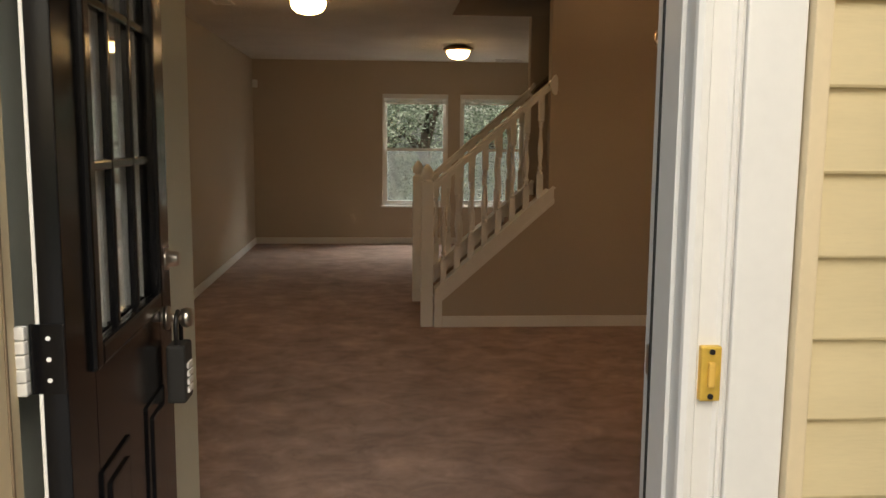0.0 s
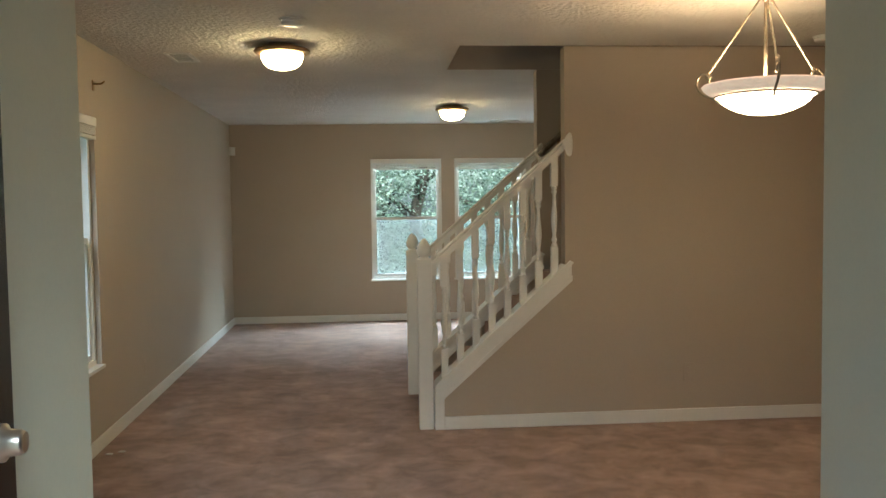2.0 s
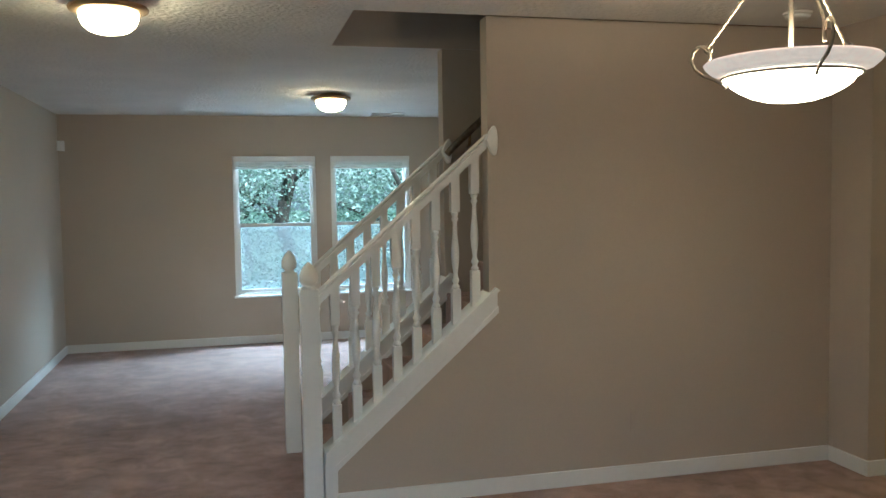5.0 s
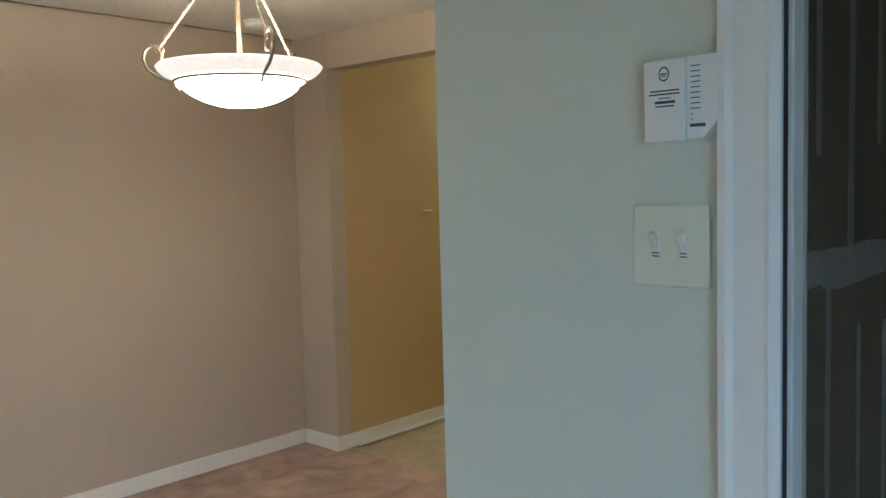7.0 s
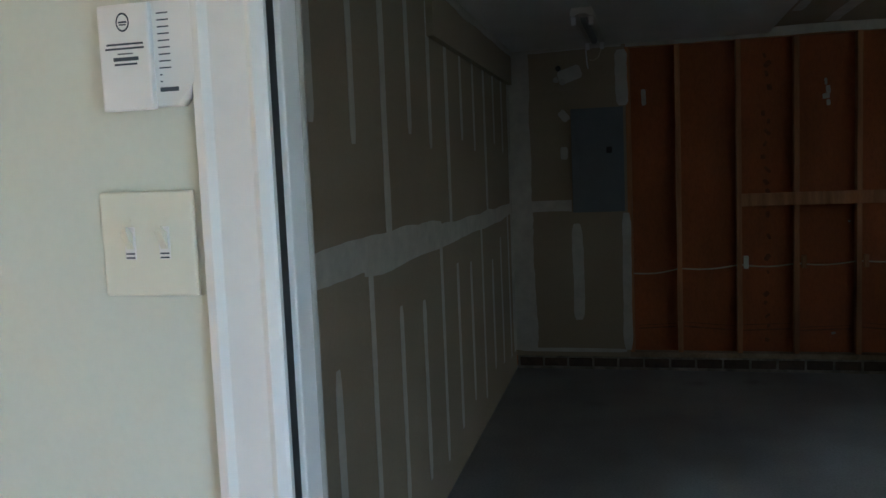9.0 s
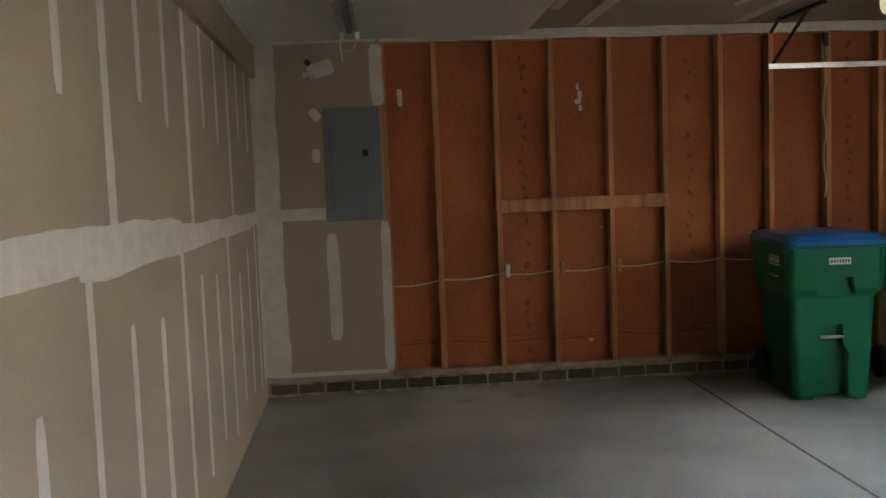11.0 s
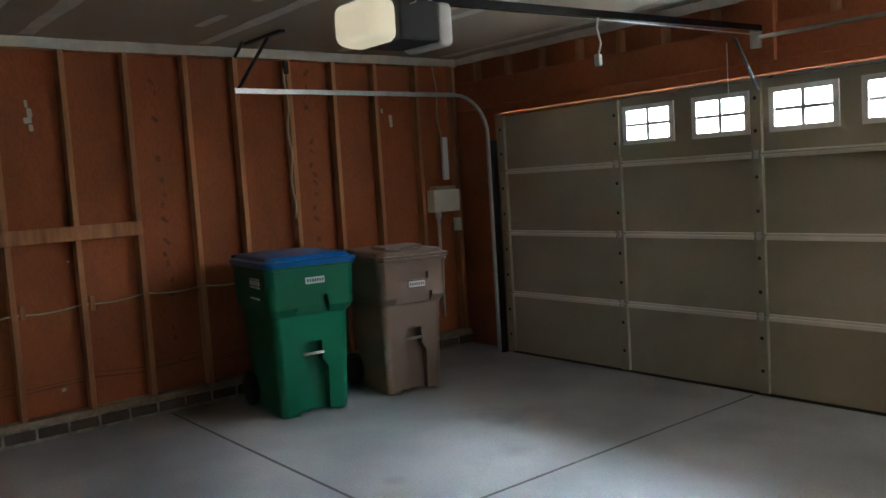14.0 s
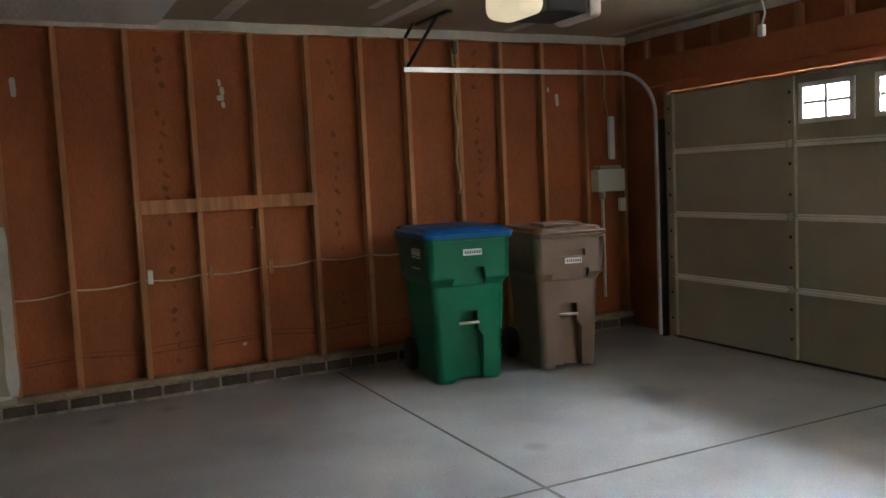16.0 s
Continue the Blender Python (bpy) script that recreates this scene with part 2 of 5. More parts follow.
def box(bm, x0, x1, y0, y1, z0, z1):
    r = bmesh.ops.create_cube(bm, size=1.0, matrix=Matrix.Translation(((x0 + x1) / 2, (y0 + y1) / 2, (z0 + z1) / 2)) @ Matrix.Diagonal((x1 - x0, y1 - y0, z1 - z0, 1)))
    return r["verts"]


def bevelled(bm, w, seg=2):
    bmesh.ops.bevel(bm, geom=bm.edges[:], offset=w, segments=seg, affect="EDGES", profile=0.6)
    return bm


def bbox(x0, x1, y0, y1, z0, z1, w=0.004, seg=2):
    bm = bmesh.new()
    box(bm, x0, x1, y0, y1, z0, z1)
    return bevelled(bm, w, seg) if w else bm


def boxes(*lots):
    bm = bmesh.new()
    for b in lots:
        box(bm, *b)
    return bm


def prism(pts, d0, d1, axis="y"):
    """A closed outline in the plane across axis, pushed from d0 to d1."""
    bm = bmesh.new()
    put = {"y": lambda a, b, d: (a, d, b), "x": lambda a, b, d: (d, a, b), "z": lambda a, b, d: (a, b, d)}[axis]
    lo = [bm.verts.new(put(a, b, d0)) for a, b in pts]
    hi = [bm.verts.new(put(a, b, d1)) for a, b in pts]
    bm.faces.new(lo), bm.faces.new(hi)
    for i in range(len(pts)):
        j = (i + 1) % len(pts)
        bm.faces.new((lo[i], lo[j], hi[j], hi[i]))
    bmesh.ops.recalc_face_normals(bm, faces=bm.faces[:])
    return bm


def turned(profile, x=0, y=0, z=0, seg=24):
    """A turned solid: (radius, height) pairs round the upright axis."""
    bm = bmesh.new()
    rings = [[bm.verts.new((x + r * math.cos(2 * math.pi * k / seg), y + r * math.sin(2 * math.pi * k / seg), z + h)) for k in range(seg)] for r, h in profile]
    for a, b in zip(rings, rings[1:]):
        for k in range(seg):
            f = bm.faces.new((a[k], a[(k + 1) % seg], b[(k + 1) % seg], b[k]))
            f.smooth = True
    bm.faces.new(rings[0]), bm.faces.new(rings[-1])
    bmesh.ops.recalc_face_normals(bm, faces=bm.faces[:])
    return bm


def tube(pts, r, seg=8):
    """A round bar along a line of points."""
    bm = bmesh.new()
    pts = [Vector(p) for p in pts]
    up, rings = Vector((0.13, 0.21, 1)), []
    for i, p in enumerate(pts):
        d = (pts[min(i + 1, len(pts) - 1)] - pts[max(i - 1, 0)]).normalized()
        if abs(d.dot(up.normalized())) > 0.95:
            up = Vector((1, 0.3, 0.1))
        s = d.cross(up).normalized()
        q = s.cross(d)
        rings.append([bm.verts.new(p + r * (s * math.cos(2 * math.pi * k / seg) + q * math.sin(2 * math.pi * k / seg))) for k in range(seg)])
    for a, b in zip(rings, rings[1:]):
        for k in range(seg):
            f = bm.faces.new((a[k], a[(k + 1) % seg], b[(k + 1) % seg], b[k]))
            f.smooth = True
    bm.faces.new(rings[0]), bm.faces.new(rings[-1])
    bmesh.ops.recalc_face_normals(bm, faces=bm.faces[:])
    return bm


def part(name, bm, material, parent=None, label=""):
    """Links a bmesh as one mesh object, under a thing or part if given."""
    me = bpy.data.meshes.new(name)
    bm.to_mesh(me)
    bm.free()
    me.materials.append(material)
    ob = new(name, me)
    if parent:
        ob.parent = parent
        up = parent
        shift = Vector((0, 0, 0))
        while up:
            shift += up.location
            up = up.parent
        me.transform(Matrix.Translation(-shift))
    if label:
        ob["label"] = label
    return ob


def placed(name, bm, material, parent, m, label=""):
    """A part whose bmesh is about its own origin, at the pose m in its parent."""
    ob = part(name, bm, material, None, label)
    ob.parent = parent
    ob.matrix_basis = m
    return ob


def thing(name, at, label, category, group=""):
    ob = new(name)
    ob.location = at
    ob.empty_display_size = 0.05
    return tagged(ob, label, category, group)


def setting(name, bm, material, label, category):
    return tagged(part(name, bm, material), label, category, "", "structure")


# ---- large structure ----
H = 2.44          # house ceiling
GZ, GC = -0.20, 2.49   # garage floor and ceiling
XL, YF = -1.465, 12.28   # living room's side wall and far wall
XS = 1.585        # wall between the hall and the garage
YST = 7.15        # stair wall's face
YB = 8.08         # inner face of the stair's back wall

floor = setting("floor", boxes((XL - 0.1, 3.60, 2.25, YF + 0.1, -0.12, 0.0)), M["carpet"], "worn brown plush carpet with trodden patches", "carpet")
setting("floor_kitchen", boxes((3.602, 7.6, 4.3, YF + 0.1, -0.12, -0.004)), M["vinyl"], "tan sheet vinyl kitchen floor", "floor")
setting("ceiling", boxes((XL - 0.1, 7.6, 2.2, 7.12, H, H + 0.25), (XL - 0.1, 0.838, 7.12, YB, H, H + 0.25), (3.7, 7.6, 7.12, YB, H, H + 0.25), (XL - 0.1, 7.6, YB, YF + 0.1, H, H + 0.25)),
        M["ceiling"], "white stippled plasterboard ceiling", "ceiling")
setting("wall_stairwell_upper", boxes((0.74, 0.837, 7.02, 8.2, H + 0.252, 5.0), (0.837, 3.8, 7.02, 7.118, H + 0.252, 5.0), (0.837, 3.8, YB + 0.002, 8.2, H + 0.252, 5.0), (3.702, 3.8, 7.12, YB, H + 0.252, 5.0), (0.74, 3.8, 7.02, 8.2, 5.002, 5.1)),
        M["wall"], "beige painted upper stairwell walls", "wall")

# far wall with two window openings
W1, W2, WZ = (0.24, 1.12), (1.28, 2.16), (0.515, 2.012)


def pierced(axis, a0, a1, d0, d1, z0, z1, holes):
    """Boxes of a wall along axis from a0 to a1 with rectangular holes (a, b, low, high)."""
    lots, at = [], a0
    for a, b, lo, hi in sorted(holes):
        if a > at:
            lots.append((at, a, z0, z1))
        if lo > z0:
            lots.append((a, b, z0, lo))
        if hi < z1:
            lots.append((a, b, hi, z1))
        at = b
    if at < a1:
        lots.append((at, a1, z0, z1))
    return boxes(*[(a, b, d0, d1, lo, hi) if axis == "x" else (d0, d1, a, b, lo, hi) for a, b, lo, hi in lots])


setting("wall_far", pierced("x", XL - 0.15, 7.6, YF, YF + 0.15, 0, H, [(*W1, *WZ), (*W2, *WZ)]), M["wall"], "taupe painted living room wall with two windows", "wall")
LW = (6.1, 7.06)
SKEW = Matrix(((1, -0.015, 0, 0.015 * YF), (0, 1, 0, 0), (0, 0, 1, 0), (0, 0, 0, 1)))   # the side wall stands a little out of square
setting("wall_side", pierced("y", 3.77, YF, XL - 0.15, XL, 0, H, [(*LW, 0.50, 2.0)]), M["wall"], "beige painted living room side wall with window", "wall").data.transform(SKEW)
# paler than the living room walls: light at the door is in the colour
setting("wall_hall_side", boxes((-0.46, -0.36, 2.312, 3.77, 0, H), (XL - 0.15, -0.461, 3.66, 3.768, 0, H)), M["doorlit_paint"], "entry wall corner, door light put into its paler colour", "wall")
DX, DZ = (-0.340, 0.760), 2.05   # front door opening
setting("wall_front", pierced("x", XL, 1.2, 2.17, 2.31, -0.3, H + 0.25, [(*DX, 0.0, DZ)]), M["wall"], "beige painted front entry wall", "wall")
GD = (2.66, 3.535)   # doorway to the garage
# cool door daylight on this wall is carried by its colour
setting("wall_garage", pierced("y", 2.312, 4.17, XS, XS + 0.107, GZ - 0.05, H, [(*GD, 0.0, 2.05)]), M["doorlit_paint"], "hall wall beside garage doorway, daylight put into its grey-green colour", "wall")
setting("wall_garage_south", boxes((1.22, 1.56, -2.1, 2.168, GZ - 0.05, GC), (1.562, XS + 0.115, -2.1, 2.31, GZ - 0.05, GC)), M["drywall"], "unpainted drywall garage wall", "wall")
RS = 0.887        # slope of the stair


def rake(x):
    return 0.276 + RS * (x - 0.636)


for nm, y0, y1, xe in (("wall_stair", YST, YST + 0.11, 3.53), ("wall_stair_back", YB, YB + 0.11, 3.7)):
    setting(nm, prism([(0.66, 0), (xe, 0), (xe, H), (1.507, H), (1.507, rake(1.507) - 0.085), (0.66, rake(0.66) - 0.085)], y0, y1), M["wall"], "beige painted wall beside the stairs", "wall")
setting("wall_stair_end", boxes((3.59, 3.7, YST + 0.112, YB - 0.002, 0, H)), M["wall"], "beige painted wall behind the stairs", "wall")
setting("wall_dining_return", boxes((3.53, 3.64, 6.84, YST + 0.11, 0, H)), M["wall"], "beige painted dining wall return", "wall")
setting("wall_kitchen", boxes((3.642, 4.49, 6.842, 6.95, 0, H)), M["yellow"], "ochre painted kitchen wall", "wall")
setting("header", boxes((3.53, 3.64, 4.30, 6.838, 2.235, H)), M["wall"], "beige painted dropped header to kitchen", "wall")
setting("wall_kitchen_back", boxes((3.702, 7.1, 8.56, 8.66, 0, H), (7.0, 7.1, 4.3, 8.558, 0, H)), M["yellow"], "ochre painted kitchen back wall", "wall")
bm = prism([(XS + 0.117, 4.075), (7.63, 4.217), (7.63, 4.30), (XS + 0.117, 4.18)], GZ - 0.05, GC + 0.02, "z")
setting("wall_garage_side", bm, M["drywall"], "unpainted drywall garage side wall with taped joints", "wall")

# garage shell
setting("floor_garage", boxes((1.45, 8.0, -2.2, 4.3, GZ - 0.15, GZ)), M["concrete"], "stained grey concrete garage slab", "floor")
setting("ceiling_garage", boxes((XS + 0.117, 7.9, -2.2, 4.30, GC, GC + 0.1)), M["drywall"], "unpainted drywall garage ceiling", "ceiling")
setting("wall_sheathing", boxes((7.722, 7.80, -2.2, 4.3, GZ - 0.1, GC)), M["sheath"], "reddish brown fibre sheathing between open studs", "wall")
GY = -1.88        # garage door's inner face
DGX, DGZ = (2.20, 7.01), 1.93
setting("wall_garage_front", pierced("x", 1.2, 7.9, -2.15, -1.99, GZ - 0.1, GC, [(*DGX, GZ - 0.05, DGZ)]), M["sheath"], "brown framed garage front wall", "wall")

# ground outside
setting("ground", boxes((-150, 150, -150, 150, -0.5, -0.36)), M["grass"], "grass lawn round the house", "ground")
setting("porch", boxes((-2.5, 1.2, -0.6, 2.168, -0.36, -0.06)), M["slab"], "concrete porch slab", "porch")

# ---- trim of the house ----


def board(name, x0, x1, y0, y1, z0=0.0, z1=0.085, label="white painted baseboard", category="baseboard"):
    return setting(name, bbox(x0, x1, y0, y1, z0, z1, 0.004), M["trim"], label, category)


board("baseboard", XL, XL + 0.014, 3.785, YF - 0.016).data.transform(SKEW)
board("baseboard", XL, 3.5, YF - 0.014, YF)
board("baseboard", 0.714, 3.528, YST - 0.014, YST)
board("baseboard", 3.516, 3.53, 6.842, YST - 0.016)
board("baseboard", 3.516, 4.49, 6.826, 6.840)
board("baseboard", -0.36, -0.346, 2.42, 3.78)
board("baseboard", -0.46, -0.345, 3.77, 3.784)
board("baseboard", XS - 0.014, XS, 3.612, 4.18)
setting("quarter_round", bbox(3.66, 4.49, 6.806, 6.824, 0.0, 0.02, 0.006), M["trim"], "white shoe moulding on kitchen wall", "trim")
setting("stairwell_liner", boxes((0.839, 3.69, YB - 0.012, YB - 0.001, H + 0.001, 5.0), (0.839, 3.69, 7.121, 7.132, H + 0.001, 5.0)), M["wall"], "beige painted stairwell edge", "wall")

# ---- windows ----


def window(name, x0, x1, z0, z1, y, label, blind=True):
    """A white sash window in a wall whose room face is at y, the room on the lower side."""
    w = thing(name, ((x0 + x1) / 2, y + 0.06, z0), label, "window")
    w["kind"] = "structure"
    f = 0.035
    part("window_frame", boxes((x0, x0 + f, y + 0.03, y + 0.12, z0, z1), (x1 - f, x1, y + 0.03, y + 0.12, z0, z1), (x0 + f, x1 - f, y + 0.03, y + 0.12, z1 - f, z1), (x0 + f, x1 - f, y + 0.03, y + 0.12, z0, z0 + f)), M["trim"], w)
    zm = z0 + 0.5 * (z1 - z0) + 0.01
    for n, (a, b, d) in enumerate(((z0 + f, zm + 0.018, 0.045), (zm - 0.018, z1 - f, 0.075))):
        s = part("sash", boxes((x0 + f, x0 + f + 0.03, y + d, y + d + 0.025, a, b), (x1 - f - 0.03, x1 - f, y + d, y + d + 0.025, a, b), (x0 + f + 0.03, x1 - f - 0.03, y + d, y + d + 0.025, a, a + 0.034), (x0 + f + 0.03, x1 - f - 0.03, y + d, y + d + 0.025, b - 0.034, b)), M["trim"], w)
        g = part("pane", boxes((x0 + f + 0.03, x1 - f - 0.03, y + d + 0.010, y + d + 0.014, a + 0.034, b - 0.034)), M["glass"], s)
        g.visible_shadow = False
        if n == 0:
            sc = part("insect_screen", boxes((x0 + f, x1 - f, y + 0.112, y + 0.113, a, b)), M["screen"], w, "grey mesh insect screen")
            sc.visible_shadow = False
    part("window_sill", bbox(x0 - 0.015, x1 + 0.015, y - 0.02, y + 0.03, z0 - 0.018, z0 + 0.004, 0.004), M["trim"], w)
    if blind:
        b = part("blind", bbox(x0 + 0.004, x1 - 0.004, y - 0.022, y + 0.024, z1 - 0.060, z1 - 0.004, 0.006), M["blind"], w, "raised white mini blind stack")
        for k in range(7):
            part("slat", boxes((x0 + 0.015, x1 - 0.015, y - 0.018, y + 0.022, z1 - 0.067 - 0.007 * k, z1 - 0.063 - 0.007 * k)), M["blind"], b)
        part("bottom_rail", bbox(x0 + 0.015, x1 - 0.015, y - 0.020, y + 0.024, z1 - 0.136, z1 - 0.116, 0.004), M["blind"], b)
    return w


def screen_mat():
    m = bpy.data.materials.new("insect_mesh")
    m.use_nodes = True
    n, l = m.node_tree.nodes, m.node_tree.links
    p = n["Principled BSDF"]
    p.inputs["Base Color"].default_value = (0.5, 0.5, 0.5, 1)
    t = n.new("ShaderNodeBsdfTransparent")
    d = n.new("ShaderNodeBsdfTranslucent")
    d.inputs[0].default_value = (0.7, 0.71, 0.70, 1)
    a = n.new("ShaderNodeMixShader")
    a.inputs[0].default_value = 0.12
    b = n.new("ShaderNodeMixShader")
    b.inputs[0].default_value = 0.30
    l.new(p.outputs[0], a.inputs[1]), l.new(d.outputs[0], a.inputs[2])
    l.new(t.outputs[0], b.inputs[1]), l.new(a.outputs[0], b.inputs[2])
    l.new(b.outputs[0], n["Material Output"].inputs[0])
    return m


M["screen"] = screen_mat()
window("window_1", *W1, *WZ, YF, "white double-hung sash window with raised blind")
window("window_2", *W2, *WZ, YF, "white double-hung sash window beside the stairs")
# side window, built across and turned onto the side wall
sw = window("window_3", -(LW[1] - LW[0]) / 2, (LW[1] - LW[0]) / 2, 0.50, 2.0, 0.0, "white sash window in the side wall")
sw.matrix_basis = pose(XL + 0.083, sum(LW) / 2, 0, 0, 0, 90.86) @ Matrix.Translation(sw.location)
rod = thing("curtain_bracket", (-1.387, 7.07, 2.19), "small dark curtain rod bracket on wall", "bracket")
part("plate", bbox(-1.389, -1.380, 7.055, 7.085, 2.16, 2.22, 0.002), M["bronze"], rod)
part("hook", tube([(-1.384, 7.07, 2.20), (-1.336, 7.07, 2.20), (-1.316, 7.07, 2.215)], 0.006), M["bronze"], rod)

# ---- front door ----
fd = thing("door_frame", (0.2, 2.24, 0), "white painted exterior front door frame", "door frame")
fd["kind"] = "structure"
for s, x in ((1, DX[1]), (-1, DX[0])):
    part("jamb", bbox(min(x, x - s * 0.02), max(x, x - s * 0.02), 2.165, 2.318, 0, DZ, 0.002), (M["trim"] if s > 0 else M["siding_trim"]), fd)
    part("stop", bbox(min(x - s * 0.02, x - s * 0.028), max(x - s * 0.02, x - s * 0.028), 2.18, 2.258, 0, DZ, 0.002), (M["trim"] if s > 0 else M["siding_trim"]), fd)
    part("weatherstrip", bbox(min(x - s * 0.02, x - s * 0.03), max(x - s * 0.02, x - s * 0.03), 2.259, 2.267, 0, DZ, 0.002), M["gum"] if s > 0 else M["tan"], fd, "black weatherstrip" if s > 0 else "brown weatherstrip")
    bmld = [(0, 0), (0.081, 0), (0.081, -0.010), (0.074, -0.016), (0.070, -0.012), (0.064, -0.018), (0.058, -0.014), (0.030, -0.017), (0.026, -0.024), (0.022, -0.033), (0.010, -0.036), (0.002, -0.031), (0, -0.024)]
    tone = M["trim"] if s > 0 else M["siding_trim"]
    part("brickmould", prism([(x + s * (a - 0.022), 2.164 + b) for a, b in bmld], 0, DZ + 0.05, "z"), tone, fd)
    part("casing", bbox(min(x + s * 0.060, x + s * 0.150), max(x + s * 0.060, x + s * 0.150), 2.146, 2.166, -0.05, DZ + 0.14, 0.003), tone, fd)
    part("corner_trim", bbox(min(x + s * 0.152, x + s * 0.180), max(x + s * 0.152, x + s * 0.180), 2.128, 2.166, -0.05, H + 0.25, 0.003), M["siding_trim"], fd, "cream corner trim")
    part("inner_casing", bbox(min(x - s * 0.004, x + s * 0.06), max(x - s * 0.004, x + s * 0.06), 2.312, 2.326, 0, DZ + 0.06, 0.003), (M["trim"] if s > 0 else M["siding_trim"]), fd)
part("head_jamb", bbox(DX[0], DX[1], 2.165, 2.318, DZ - 0.02, DZ, 0.002), M["trim"], fd)
part("head_casing", bbox(DX[0] - 0.15, DX[1] + 0.15, 2.14, 2.166, DZ + 0.052, DZ + 0.16, 0.003), M["trim"], fd)
part("threshold", bbox(DX[0] + 0.02, DX[1] - 0.02, 2.12, 2.33, -0.02, 0.018, 0.006), M["bronze"], fd, "worn metal threshold")
strike = part("strike_plate", bbox(DX[1] - 0.0225, DX[1] - 0.0195, 2.272, 2.302, 1.016, 1.068, 0.001), M["nickel"], fd, "scuffed metal strike plate")
bell = thing("doorbell", (0.786, 2.145, 1.061), "brass rectangular doorbell button on white casing", "doorbell")
part("plate", bbox(0.770, 0.802, 2.135, 2.150, 1.018, 1.104, 0.003), M["gilt"], bell)
part("button", bbox(0.7805, 0.7915, 2.129, 2.137, 1.040, 1.080, 0.003), M["amber"], bell, "amber push button")
for z in (1.026, 1.096):
    placed("screw", turned([(0.0045, -0.002), (0.0045, 0.002)], 0, 0, 0, 8), M["darkmetal"], bell, pose(0.0, -0.011, z - 1.061, 90))

leaf = thing("front_door", (-0.246, 2.335, 0.012), "open black panelled front door with nine-lite window", "door")


def leaf_part(name, s0, s1, d0, d1, z0, z1, m, up, label="", w=0.003):
    """A part of the leaf: s from hinge to latch, d from its outdoor face inwards."""
    return part(name, bbox(-0.246 - d1, -0.246 - d0, 2.335 + s0, 2.335 + s1, 0.012 + z0, 0.012 + z1, w), m, up, label)


LS, TS, BZ, TZ = 0.165, 0.755, 0.99, 1.93
for nm, a in (("hinge_stile", (0, LS, 0, 0.044, 0, 2.02)), ("latch_stile", (TS, 0.91, 0, 0.044, 0, 2.02)), ("top_rail", (LS, TS, 0, 0.044, TZ, 2.02)), ("lower_panel", (LS, TS, 0, 0.044, 0, BZ))):
    leaf_part(nm, *a, M["black"], leaf)
lite = leaf_part("glass_pane", LS, TS, 0.018, 0.026, BZ, TZ, M["doorglass"], leaf, "clear glass", 0)
lite.visible_shadow = False
for d0, d1 in ((-0.012, 0.016), (0.028, 0.056)):
    for a in ((LS - 0.025, LS + 0.02, BZ - 0.025, TZ + 0.025), (TS - 0.02, TS + 0.025, BZ - 0.025, TZ + 0.025), (LS + 0.02, TS - 0.02, BZ - 0.025, BZ + 0.02), (LS + 0.02, TS - 0.02, TZ - 0.02, TZ + 0.025)):
        leaf_part("lite_moulding", a[0], a[1], d0, d1, a[2], a[3], M["black"], leaf, "", 0.008)
for k in (1, 2):
    s = LS + 0.02 + (TS - LS - 0.04) * k / 3
    leaf_part("muntin", s - 0.010, s + 0.010, 0.002, 0.0255, BZ, TZ, M["black"], leaf, "", 0.005)
for z in (1.345, 1.655):
    leaf_part("muntin", LS, TS, 0.003, 0.0250, z - 0.010, z + 0.010, M["black"], leaf, "", 0.005)
for a in ((0.165, 0.385), (0.555, 0.76)):
    p = leaf_part("raised_panel", a[0], a[1], -0.006, 0.0, 0.18, 0.76, M["black"], leaf, "", 0.005)
    leaf_part("panel_field", a[0] + 0.035, a[1] - 0.035, -0.012, -0.005, 0.215, 0.725, M["black"], p, "", 0.006)
folds = []
for k in range(121):
    q = k / 120
    folds.append((2.335 + LS + 0.022 + (TS - LS - 0.044) * q, -0.246 - 0.038 - 0.006 * math.sin(q * 78 + 2.0 * math.sin(q * 9)) - 0.003 * math.sin(q * 31 + 1.3)))
cloth = prism([(x, y) for y, x in folds] + [(x - 0.0015, y) for y, x in reversed(folds)], BZ + 0.022, TZ - 0.022, "z")
part("sheer_curtain", cloth, M["sheer"], leaf, "gathered off-white sheer curtain")
leaf_part("edge_paint", -0.0025, 0.004, 0.040, 0.046, 0.0, 2.02, M["trim"], leaf, "white paint line along the hinge edge", 0)
part("latch_edge", bbox(-0.285, -0.251, 3.2452, 3.2462, 0.95, 1.18, 0.0), M["brass"], leaf, "brass latch plates")


def knob(z, profile, name):
    return placed(name, turned(profile, 0, 0, 0, 20), M["nickel"], leaf, pose(0.0, 0.84, z - 0.012, 0, 90), "satin nickel " + name.replace("_", " "))


